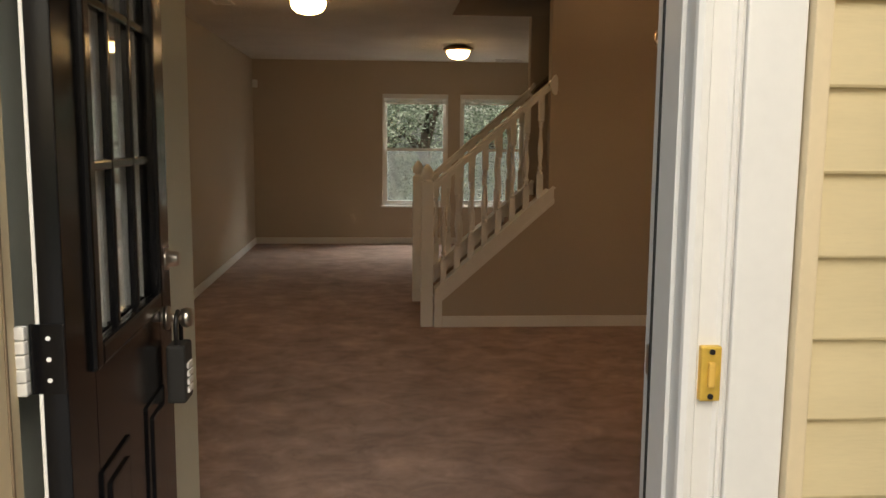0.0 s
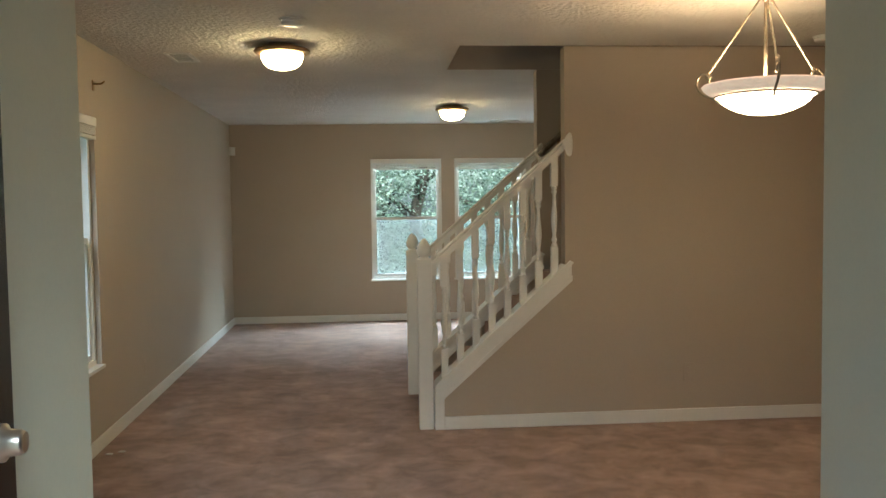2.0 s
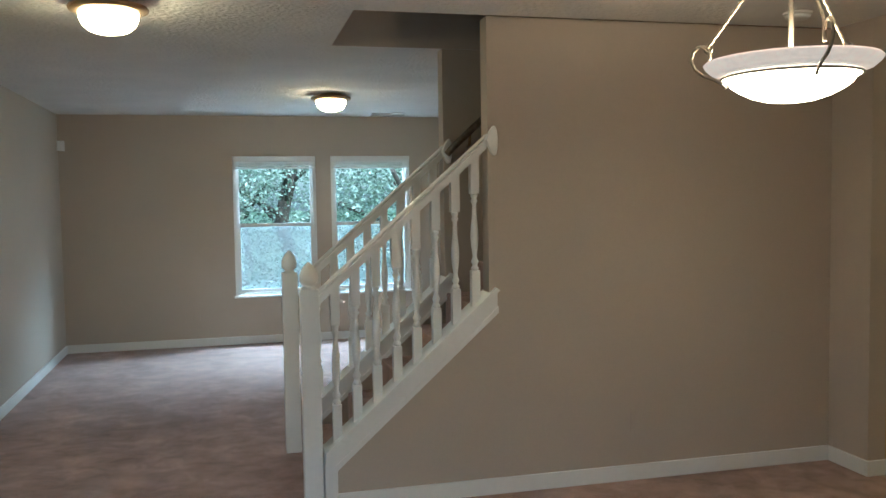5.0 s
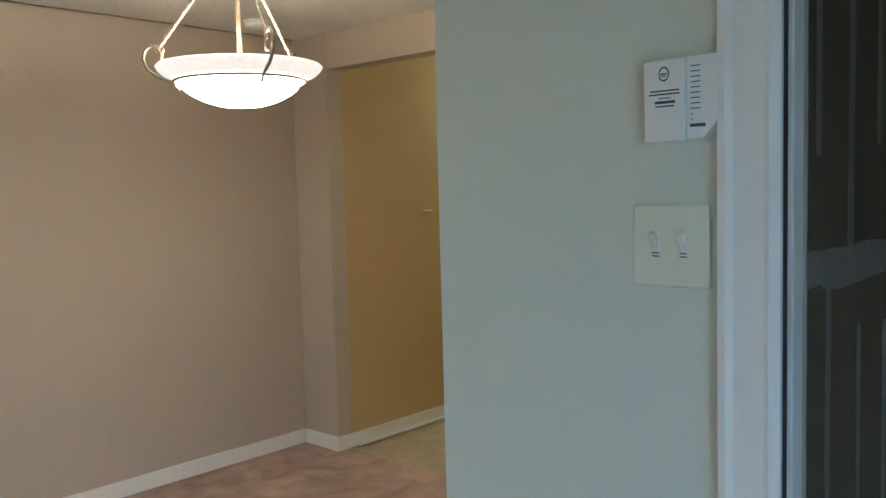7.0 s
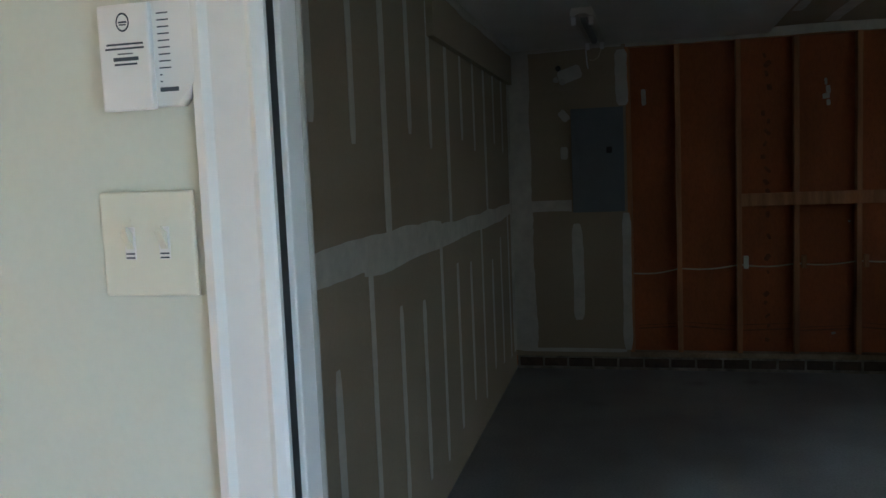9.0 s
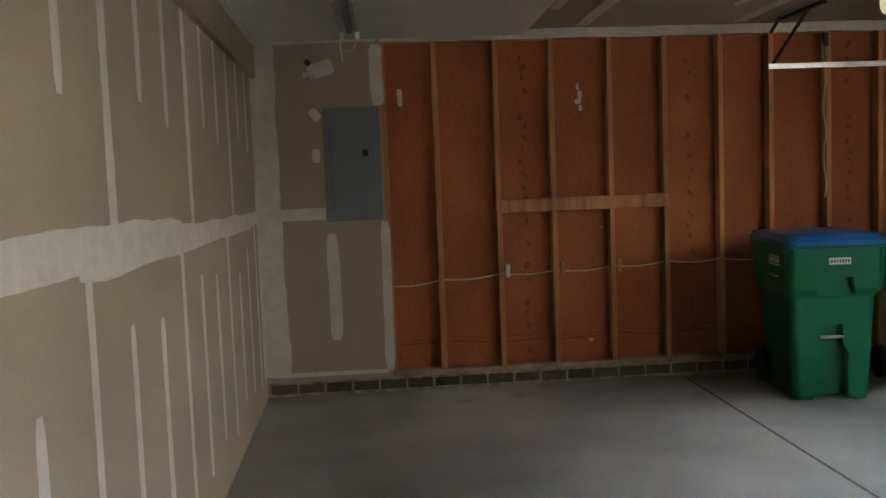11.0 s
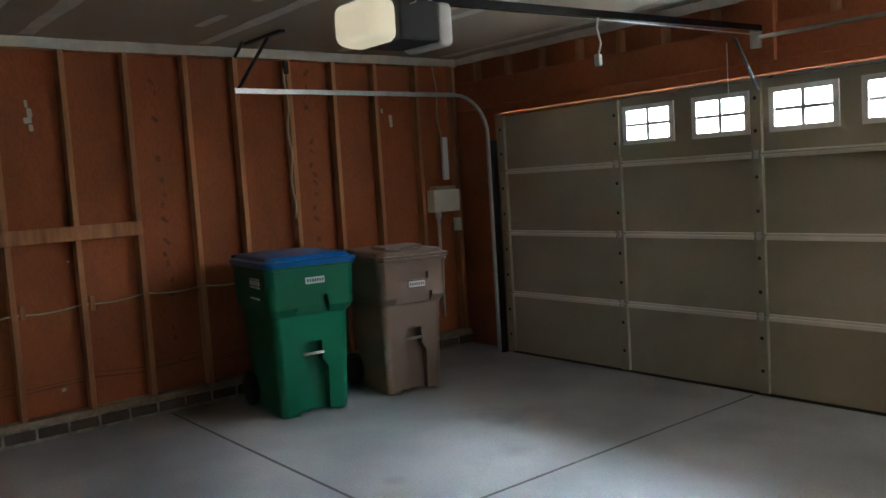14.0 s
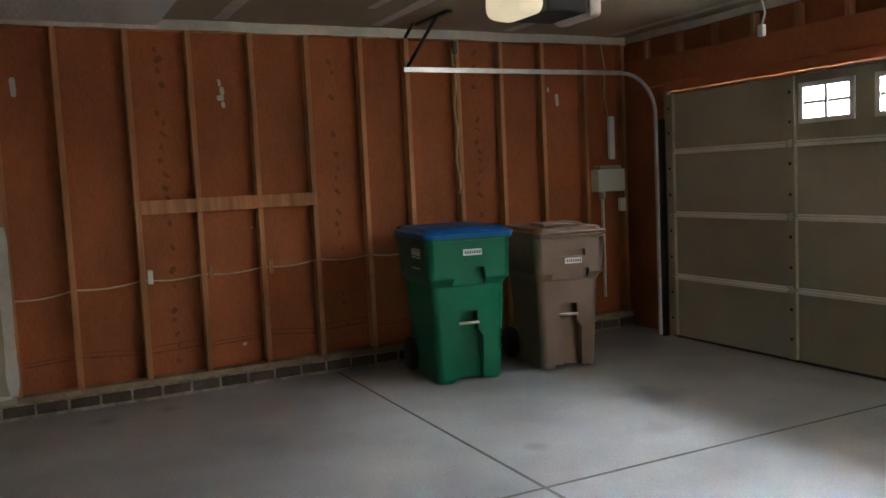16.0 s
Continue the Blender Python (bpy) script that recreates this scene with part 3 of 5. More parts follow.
knob(1.092, [(0.030, 0.0), (0.030, 0.010), (0.022, 0.014), (0.020, 0.034), (0.016, 0.040)], "deadbolt")
kn = knob(0.932, [(0.032, 0.0), (0.032, 0.008), (0.012, 0.012), (0.012, 0.034), (0.024, 0.040), (0.028, 0.054), (0.024, 0.066), (0.010, 0.069)], "door_knob")
leaf.rotation_euler[2] = radians(3.6)
for z in (0.27, 1.042, 1.82):
    hg = part("hinge", bbox(-0.303, -0.246, 2.3285, 2.3335, z - 0.060, z + 0.060, 0.001), M["black"], fd, "black-painted hinge plate")
    for dz in (-0.036, 0.0, 0.036):
        placed("screw", turned([(0.0045, -0.001), (0.0040, 0.0015)], 0, 0, 0, 8), M["white"], hg, pose(-0.272 - 0.2, 2.328 - 2.24, z + dz, 90))
    for j in range(5):
        part("knuckle", bbox(-0.322, -0.304, 2.312, 2.330, z + j * 0.024 - 0.060, z + j * 0.024 - 0.0375, 0.003), M["trim"], hg, "white-painted knuckle")
lb = thing("lock_box", (-0.27, 3.14, 0.78), "black key lock box hanging from the door knob", "lock box")
part("body", bbox(-0.285, -0.235, 3.10, 3.185, 0.715, 0.872, 0.010, 3), M["gum"], lb)
part("shackle", tube([(-0.26, 3.115, 0.868), (-0.26, 3.115, 0.925), (-0.26, 3.125, 0.948), (-0.26, 3.14, 0.956), (-0.26, 3.16, 0.948), (-0.26, 3.17, 0.925), (-0.26, 3.17, 0.868)], 0.006), M["darkmetal"], lb)
for k in range(4):
    part("dial", bbox(-0.236, -0.229, 3.118, 3.165, 0.740 + 0.022 * k, 0.755 + 0.022 * k, 0.002), M["white"], lb, "pale number wheel")

# clapboards of the front wall
sid = setting("siding", boxes((0.938, 1.22, 2.150, 2.168, -0.3, H + 0.25)), M["siding"], "cream lapped vinyl siding", "siding")
for k in range(22):
    z = -0.286 + 0.1272 * k
    part("clapboard", prism([(2.149, z + 0.133), (2.146, z + 0.133), (2.132, z + 0.004), (2.134, z), (2.149, z)], 0.941, 1.22, "x"), M["siding"], sid)

# ---- doorway to the garage ----
gf = thing("door_frame_garage", (1.64, 3.11, 0), "white painted frame of the garage doorway", "door frame")
gf["kind"] = "structure"
cas = [(0, 0), (0.088, 0), (0.088, -0.020), (0.076, -0.022), (0.066, -0.016), (0.022, -0.013), (0.014, -0.016), (0.004, -0.011), (0, -0.008)]
for s, y in ((1, GD[1]), (-1, GD[0])):
    part("casing", prism([(XS - 0.001 + b, y + s * (a - 0.028)) for a, b in cas], 0, 2.14, "z"), M["trim"], gf)
    part("jamb", bbox(XS - 0.006, XS + 0.107, min(y, y - s * 0.018), max(y, y - s * 0.018), -0.15, 2.05, 0.002), M["trim"], gf)
    part("weatherstrip", bbox(XS - 0.004, XS + 0.027, min(y - s * 0.0175, y - s * 0.025), max(y - s * 0.0175, y - s * 0.025), 0, 2.03, 0.003), M["gum"], gf, "black rubber weatherstrip")
    part("stop", bbox(XS + 0.028, XS + 0.067, min(y - s * 0.018, y - s * 0.032), max(y - s * 0.018, y - s * 0.032), 0, 2.03, 0.003), M["trim"], gf)
    part("garage_moulding", bbox(XS + 0.108, XS + 0.132, min(y + s * 0.040, y - s * 0.017), max(y + s * 0.040, y - s * 0.017), GZ, 2.09, 0.008, 3), M["gstile"], gf, "rounded grey edge moulding")
part("head_jamb", bbox(XS - 0.006, XS + 0.107, GD[0] + 0.018, GD[1] - 0.018, 2.03, 2.05, 0.002), M["trim"], gf)
part("head_casing", bbox(XS - 0.021, XS - 0.001, GD[0] - 0.09, GD[1] + 0.09, 2.054, 2.14, 0.003), M["trim"], gf)
part("sill", bbox(XS - 0.01, XS + 0.16, GD[0] + 0.018, GD[1] - 0.018, -0.03, 0.012, 0.004), M["zinc"], gf, "metal threshold")

# ---- alarm keypad and light switch ----
al = thing("alarm_keypad", (XS, 3.6500, 1.665), "white alarm keypad with printed cover on the hall wall", "keypad")
part("base", prism([(3.7050, 1.606), (3.6150, 1.606), (3.5920, 1.632), (3.5920, 1.726), (3.7050, 1.726)], XS - 0.022, XS, "x"), M["white"], al)
cover = part("cover", bbox(XS - 0.032, XS - 0.022, 3.6400, 3.7070, 1.602, 1.724, 0.003), M["white"], al)
XA = XS - 0.0326
ring = bmesh.new()
for k in range(20):
    a, b = 2 * math.pi * k / 20, 2 * math.pi * (k + 1) / 20
    q = [ring.verts.new((XA, 3.6730 + r * math.cos(t), 1.703 + 1.25 * r * math.sin(t))) for r, t in ((0.0088, a), (0.0088, b), (0.0070, b), (0.0070, a))]
    ring.faces.new(q)
part("emblem", ring, M["ink"], cover, "dark round emblem")
for z, a, b, h in ((1.703, 3.6785, 3.6675, 0.002), (1.700, 3.6775, 3.6685, 0.0015), (1.678, 3.6960, 3.6480, 0.0022), (1.673, 3.6980, 3.6470, 0.0022), (1.667, 3.6820, 3.6620, 0.0014), (1.661, 3.6880, 3.6550, 0.0042), (1.655, 3.6870, 3.6570, 0.0022)):
    part("print_line", boxes((XA - 0.0003, XA, b, a, z - h / 2, z + h / 2)), M["ink"], cover)
for k in range(11):
    part("print_line", boxes((XS - 0.0226, XS - 0.0221, 3.6200 if k < 9 else 3.6320, 3.6350, 1.711 - 0.0078 * k, 1.7125 - 0.0078 * k)), M["ink"], al)
part("print_line", boxes((XS - 0.0226, XS - 0.0221, 3.6120, 3.6360, 1.622, 1.627)), M["ink"], al)

plate = thing("light_switch", (XS, 3.678, 1.443), "ivory double toggle light switch plate", "light switch")
part("plate", bbox(XS - 0.007, XS, 3.614, 3.742, 1.379, 1.507, 0.004, 3), M["ivory"], plate)
for y in (3.702, 3.655):
    part("surround", bbox(XS - 0.0082, XS - 0.0065, y - 0.0075, y + 0.0075, 1.424, 1.464, 0.001), M["blind"], plate, "shaded toggle surround")
    tg = part("toggle", prism([(XS - 0.0075, 1.436), (XS - 0.0075, 1.456), (XS - 0.021, 1.4665), (XS - 0.0225, 1.4600)], y - 0.0045, y + 0.0045, "y"), M["ivory"], plate)
    for z in (1.4265, 1.4315):
        part("slot", bbox(XS - 0.0088, XS - 0.0078, y - 0.006, y + 0.006, z - 0.001, z + 0.001, 0.0), M["ink"], tg, "dark toggle slot")
    for dz in (-0.030, 0.030):
        placed("screw", turned([(0.0032, -0.0006), (0.0032, 0.001)], 0, 0, 0, 8), M["ivory"], plate, pose(-0.0075, y - 3.678, dz, 0, 90))


def outlet(x, y, z, turn, label="wall outlet painted beige like the wall"):
    o = thing("wall_outlet", (0, 0, 0), label, "outlet", "wall outlets")
    part("plate", bbox(-0.036, 0.036, -0.006, 0.0, -0.058, 0.058, 0.003), M["wall"], o)
    for dz in (-0.02, 0.02):
        part("socket", bbox(-0.016, 0.016, -0.0085, -0.005, dz - 0.013, dz + 0.013, 0.003), M["wall"], o)
    o.matrix_basis = pose(x, y, z, 0, 0, turn)
    return o


outlet(2.325, YST, 0.33, 0)
outlet(-0.169, YF, 0.33, 0)
outlet(XL + 0.064, 8.05, 0.30, 90.86)
hook = thing("wall_bracket", (4.33, 6.84, 1.40), "small white hook strip on ochre wall", "bracket")
part("strip", bbox(4.30, 4.38, 6.826, 6.84, 1.392, 1.402, 0.003), M["white"], hook)
sens = thing("motion_sensor", (XL + 0.03, YF - 0.03, 2.12), "small white motion sensor in the corner", "sensor")
part("body", prism([(XL + 0.002, YF - 0.06), (XL + 0.06, YF - 0.002), (XL + 0.07, YF - 0.03), (XL + 0.03, YF - 0.07)], 2.07, 2.17, "z"), M["white"], sens)

# ---- staircase ----
st = thing("staircase", (1.5, 7.6, 0), "white-railed staircase with carpeted steps", "staircase")
for k in range(14):
    x = 0.70 + 0.2065 * k
    part("step", bbox(x - 0.02, x + 0.24, YST + 0.102, YB - 0.001, max(0, 0.19 * k - 0.02), 0.19 * (k + 1), 0.012), M["carpet"], st)
for y0, y1, tag in ((YST - 0.016, YST + 0.118, ""), (YB - 0.03, YB + 0.104, "")):
    x0, x1 = 0.655, 1.545
    sk = part("rake_skirt", prism([(x0, rake(x0) - 0.108), (x1, rake(x1) - 0.108), (x1, rake(x1) - 0.03), (x0, rake(x0) - 0.03)], y0, y1), M["trim"], st)
    part("rake_cap", prism([(x0, rake(x0) - 0.031), (x1 + 0.012, rake(x1 + 0.012) - 0.031), (x1 - 0.008, rake(x1 - 0.008)), (x0, rake(x0))], y0 - 0.014, y1 + 0.012), M["trim"], st)
    part("rake_bead", prism([(x0 + 0.05, rake(x0 + 0.05) - 0.140), (x1 + 0.004, rake(x1 + 0.004) - 0.140), (x1 + 0.004, rake(x1 + 0.004) - 0.107), (x0 + 0.05, rake(x0 + 0.05) - 0.107)], y0 - 0.006, y0 + 0.012), M["trim"], st)
    part("post_trim", bbox(0.650, 0.712, y0, y1, 0, rake(0.66) - 0.06, 0.003), M["trim"], st)


def hand(x):
    return 1.088 + 0.877 * (x - 0.636)


def newel(x, y):
    n = thing("newel_post", (x, y, 0), "white square newel post with acorn finial", "newel post", "newel posts")
    bm = bbox(x - 0.046, x + 0.046, y - 0.046, y + 0.046, 0, 1.10, 0.004)
    part("post", bm, M["trim"], n)
    part("finial", turned([(0.040, 1.10), (0.030, 1.108), (0.026, 1.116), (0.040, 1.126), (0.046, 1.145), (0.044, 1.170), (0.034, 1.196), (0.018, 1.218), (0.006, 1.232)], x, y, 0, 20), M["trim"], n)
    return n


newel(0.598, YST + 0.052)
newel(0.566, YB + 0.13)


def baluster_mesh(h):
    bm = turned([(0.014, 0.165), (0.022, 0.178), (0.012, 0.190), (0.013, 0.198), (0.021, 0.212), (0.013, 0.226), (0.011, 0.245), (0.017, 0.285), (0.0215, 0.33), (0.020, 0.38), (0.0135, h - 0.30), (0.0105, h - 0.235), (0.0115, h - 0.225), (0.020, h - 0.212), (0.012, h - 0.198), (0.020, h - 0.186), (0.014, h - 0.174)], 0, 0, 0, 12)
    box(bm, -0.022, 0.022, -0.022, 0.022, -0.03, 0.166)
    box(bm, -0.022, 0.022, -0.022, 0.022, h - 0.175, h + 0.03)
    return bm


for yy, railing in ((YST + 0.052, "front"), (YB + 0.045, "back")):
    rl = thing("stair_railing", (1.08, yy, 0.5), "white painted stair railing with turned balusters", "railing", "stair railings")
    xa, xb = 0.636, 1.545
    prof = [(-0.030, -0.072), (0.030, -0.072), (0.030, -0.030), (0.022, -0.022), (0.030, -0.010), (0.018, 0.0), (-0.018, 0.0), (-0.030, -0.010), (-0.022, -0.022), (-0.030, -0.030)]
    bm = bmesh.new()
    ends = [[bm.verts.new((x, yy + a, hand(x) + b)) for a, b in prof] for x in (xa, xb)]
    for i in range(len(prof)):
        j = (i + 1) % len(prof)
        bm.faces.new((ends[0][i], ends[0][j], ends[1][j], ends[1][i]))
    bm.faces.new(ends[0]), bm.faces.new(ends[1])
    bmesh.ops.recalc_face_normals(bm, faces=bm.faces[:])
    part("handrail", bm, M["trim"], rl)
    ze = hand(xb) - 0.075
    volute = [(xb - 0.05, ze + 0.015), (xb - 0.028, ze - 0.050), (xb - 0.012, ze - 0.066), (xb + 0.004, ze - 0.060), (xb + 0.010, ze - 0.030), (xb + 0.012, ze + 0.020), (xb + 0.008, ze + 0.062), (xb - 0.001, ze + 0.084), (xb - 0.012, ze + 0.086), (xb - 0.032, ze + 0.060)]
    part("rail_end", bevelled(prism(volute, yy - 0.072, yy + 0.03), 0.006, 2), M["trim"], rl)
    for k in range(8):
        x = 0.722 + 0.1035 * k
        bm = baluster_mesh(hand(x) - 0.07 - rake(x))
        bmesh.ops.translate(bm, verts=bm.verts[:], vec=(x, yy, rake(x)))
        part("baluster", bm, M["trim"], rl)
wr = thing("wall_handrail", (1.8, YB - 0.06, 1.9), "wooden handrail on brackets inside the stairwell", "handrail")
part("rail", tube([(1.515, YB - 0.06, 1.80), (1.55, YB - 0.06, 1.84), (3.0, YB - 0.06, 3.14)], 0.021, 12), M["ironwork"], wr)
part("bracket", tube([(1.66, YB - 0.06, 1.92), (1.66, YB - 0.05, 1.86), (1.66, YB - 0.002, 1.85)], 0.009), M["bronze"], wr)

# ---- lamps of the house ----


def flush_lamp(x, y):
    f = thing("ceiling_light", (x, y, H), "lit flush ceiling light with bronze pan and frosted bowl", "ceiling light", "flush ceiling lights")
    part("pan", turned([(0.085, 0.0), (0.10, -0.012), (0.165, -0.030), (0.172, -0.040), (0.168, -0.050), (0.150, -0.056), (0.130, -0.060)], x, y, H, 32), M["bronze"], f)
    part("bowl", turned([(0.128, -0.060), (0.126, -0.085), (0.112, -0.115), (0.085, -0.138), (0.045, -0.150), (0.010, -0.153)], x, y, H, 32), M["lampglass"], f, "glowing frosted glass bowl")
    return f


flush_lamp(-0.262, 7.11)
flush_lamp(1.082, 10.33)

CX, CY, CZ = 2.04, 5.49, 1.830
ch = thing("chandelier", (CX, CY, CZ), "lit alabaster bowl chandelier with twisted iron rods", "chandelier")
bowl = [(0.275, 0.132), (0.268, 0.119), (0.250, 0.103), (0.214, 0.088), (0.208, 0.080), (0.196, 0.072), (0.186, 0.056), (0.160, 0.038), (0.122, 0.019), (0.075, 0.005), (0.03, 0.0)]
rim = turned(bowl[:4] + [(r - 0.006, h + 0.006) for r, h in reversed(bowl[:4])], CX, CY, CZ, 40)
bmesh.ops.delete(rim, geom=[f for f in rim.faces if len(f.verts) > 4], context="FACES_ONLY")
part("rim", rim, M["rim"], ch, "pinkish alabaster rim")
bm = bmesh.new()
rings = []
bowl = bowl[3:]
for r, h in bowl + [(r - 0.006, h + 0.007) for r, h in reversed(bowl)]:
    rings.append([bm.verts.new((CX + r * math.cos(2 * math.pi * k / 40), CY + r * math.sin(2 * math.pi * k / 40), CZ + h)) for k in range(40)])
for a, b in zip(rings, rings[1:]):
    for k in range(40):
        bm.faces.new((a[k], a[(k + 1) % 40], b[(k + 1) % 40], b[k])).smooth = True
bm.faces.new(rings[len(bowl) - 1]), bm.faces.new(rings[len(bowl)])
bmesh.ops.recalc_face_normals(bm, faces=bm.faces[:])
part("bowl", bm, M["bowl"], ch, "glowing alabaster glass bowl")
part("band", tube([(CX + 0.217 * math.cos(2 * math.pi * k / 40), CY + 0.217 * math.sin(2 * math.pi * k / 40), CZ + 0.084) for k in range(41)], 0.0045), M["ironwork"], ch)
part("stem", turned([(0.008, 0.10), (0.008, 0.53)], CX, CY, CZ, 12), M["ironwork"], ch)
part("hub", turned([(0.010, 0.50), (0.022, 0.515), (0.026, 0.53), (0.016, 0.548), (0.006, 0.56)], CX, CY, CZ, 16), M["ironwork"], ch)
for az in (134, 254, 14):
    c, s = math.cos(radians(az)), math.sin(radians(az))
    arm = [(0.205, 0.062), (0.222, 0.080), (0.250, 0.096), (0.285, 0.112), (0.312, 0.135), (0.325, 0.165), (0.318, 0.195), (0.298, 0.212), (0.276, 0.208), (0.262, 0.190), (0.262, 0.168), (0.266, 0.150)]
    part("scroll_arm", tube([(CX + r * c, CY + r * s, CZ + h) for r, h in arm], 0.0058), M["ironwork"], ch)
    rodbm = tube([(CX + (0.268 + (0.018 - 0.268) * k / 60) * c + 0.0016 * math.cos(k * 1.6), CY + (0.268 + (0.018 - 0.268) * k / 60) * s + 0.0016 * math.sin(k * 1.6), CZ + 0.205 + 0.32 * k / 60) for k in range(61)], 0.0052, 6)
    part("twisted_rod", rodbm, M["ironwork"], ch)
    part("ring", tube([(CX + (0.266 + 0.013 * math.cos(a)) * c, CY + (0.266 + 0.013 * math.cos(a)) * s, CZ + 0.198 + 0.013 * math.sin(a)) for a in [2 * math.pi * k / 12 for k in range(13)]], 0.003, 6), M["ironwork"], ch)


def link(p, d, n):
    """One oval chain link at p along d, turned by n quarter turns."""
    d = Vector(d).normalized()
    s = d.cross(Vector((0.3, 1, 0.2))).normalized()
    s = Matrix.Rotation(n * math.pi / 2, 3, d) @ s
    return tube([Vector(p) + d * 0.020 * math.cos(a) + s * 0.010 * math.sin(a) for a in [2 * math.pi * k / 10 for k in range(11)]], 0.0026, 6)


prev = None
for k in range(13):
    u = k / 12
    p = Vector((CX - 0.30 * u, CY - 0.02 * u, 2.395 + 0.040 * u - 0.06 * math.sin(math.pi * u)))
    q = Vector((CX - 0.30 * (u + 0.05), CY, 2.395 + 0.04 * (u + 0.05) - 0.06 * math.sin(math.pi * min(1, u + 0.05))))
    part("chain_link", link(p, q - p, k), M["ironwork"], ch)
part("ceiling_hook", turned([(0.016, 0.602), (0.014, 0.592), (0.005, 0.585), (0.005, 0.57)], CX - 0.30, CY - 0.02, CZ, 12), M["bronze"], ch)
part("canopy", turned([(0.060, 0.602), (0.058, 0.592), (0.030, 0.575), (0.010, 0.568), (0.006, 0.55)], CX, CY, CZ, 20), M["bronze"], ch)


def vent(x, y, w, d):
    v = thing("ceiling_vent", (x, y, H), "white louvred ceiling air vent", "air vent", "ceiling vents")
    part("frame", boxes((x - w, x + w, y - d, y - d + 0.02, H - 0.008, H), (x - w, x + w, y + d - 0.02, y + d, H - 0.008, H), (x - w, x - w + 0.02, y - d, y + d, H - 0.0085, H), (x + w - 0.02, x + w, y - d, y + d, H - 0.0085, H)), M["white"], v)
    # a dark sheet stands in for the shade inside the duct
    part("backing", boxes((x - w + 0.01, x + w - 0.01, y - d + 0.01, y + d - 0.01, H - 0.002, H - 0.0005)), M["darkmetal"], v, "dark sheet in place of the shaded duct")
    for k in range(7):
        yy = y - d + 0.03 + (2 * d - 0.06) * k / 6
        part("slat", boxes((x - w + 0.02, x + w - 0.02, yy - 0.004, yy + 0.004, H - 0.007, H - 0.003)), M["white"], v)


vent(-0.957, 7.54, 0.08, 0.16)
vent(1.86, 11.95, 0.17, 0.08)


def detector(x, y, label):
    d = thing("smoke_detector", (x, y, H), label, "smoke detector")
    part("base", turned([(0.07, 0.0), (0.07, -0.012)], x, y, H, 24), M["white"], d)
    part("cap", turned([(0.062, -0.012), (0.060, -0.028), (0.045, -0.036), (0.010, -0.037)], x, y, H, 24), M["white"], d)


detector(-0.126, 6.38, "round white smoke detector on the ceiling")
detector(3.04, 6.80, "round white smoke detector on dining ceiling")
for x, y, r in ((-1.30, 6.86, 20), (-1.24, 6.90, 70)):
    sc = thing("paper_scrap", (x, y, 0), "tiny white paper scrap on the carpet", "scrap", "scraps")
    bm = prism([(x - 0.02, y - 0.008), (x + 0.015, y - 0.01), (x + 0.02, y + 0.006), (x - 0.01, y + 0.01)], 0.001, 0.007, "z")
    part("scrap", bm, M["white"], sc)

# ---- kitchen seen through the opening ----


def base_unit(x0, x1):
    b = thing("base_cabinet", ((x0 + x1) / 2, 8.25, 0), "honey oak kitchen base cabinet with drawer", "cabinet", "kitchen base cabinets")
    part("body", bbox(x0, x1, 7.97, 8.555, 0.10, 0.87, 0.002), M["cabinet"], b)
    part("toe_kick", bbox(x0, x1, 8.03, 8.5, 0.0, 0.10, 0.0), M["gum"], b, "dark toe kick")
    part("drawer_front", bbox(x0 + 0.015, x1 - 0.015, 7.95, 7.97, 0.70, 0.85, 0.006), M["cabinet"], b)
    d = part("door", bbox(x0 + 0.015, x1 - 0.015, 7.95, 7.97, 0.12, 0.685, 0.006), M["cabinet"], b)
    part("door_panel", bbox(x0 + 0.075, x1 - 0.075, 7.944, 7.952, 0.18, 0.625, 0.006), M["cabinet"], d)


def wall_unit(x0, x1):
    b = thing("wall_cabinet", ((x0 + x1) / 2, 8.4, 1.33), "honey oak kitchen wall cabinet", "cabinet", "kitchen wall cabinets")
    part("body", bbox(x0, x1, 8.24, 8.555, 1.33, 2.05, 0.002), M["cabinet"], b)
    d = part("door", bbox(x0 + 0.015, x1 - 0.015, 8.22, 8.24, 1.345, 2.035, 0.006), M["cabinet"], b)
    part("door_panel", bbox(x0 + 0.075, x1 - 0.075, 8.214, 8.222, 1.405, 1.975, 0.006), M["cabinet"], d)


for k in range(4):
    base_unit(5.12 + 0.46 * k, 5.575 + 0.46 * k)
    wall_unit(5.20 + 0.44 * k, 5.635 + 0.44 * k)
ct = thing("worktop", (5.9, 8.25, 0.87), "pale laminate kitchen worktop with upstand", "worktop")
part("top", bbox(4.98, 6.86, 7.93, 8.555, 0.872, 0.91, 0.008), M["counter"], ct)
part("upstand", bbox(4.98, 6.86, 8.535, 8.556, 0.911, 1.01, 0.004), M["counter"], ct)
bs = thing("paper_box", (5.95, 8.35, 0.911), "white box on the kitchen worktop", "box")
part("box", bbox(5.85, 6.05, 8.28, 8.42, 0.911, 1.09, 0.006), M["white"], bs)
kl = thing("kitchen_light", (5.55, 7.2, H), "lit fluorescent kitchen ceiling light", "ceiling light")
part("frame", bbox(5.0, 6.2, 7.1, 7.45, H - 0.03, H, 0.004), M["white"], kl)
part("diffuser", bbox(5.02, 6.18, 7.12, 7.43, H - 0.10, H - 0.031, 0.02, 3), M["tube"], kl, "glowing diffuser")

# ---- garage ----


def yw(x):
    """Face of the slightly skewed side wall."""
    return 4.075 + 0.142 * (x - 1.702) / 5.928


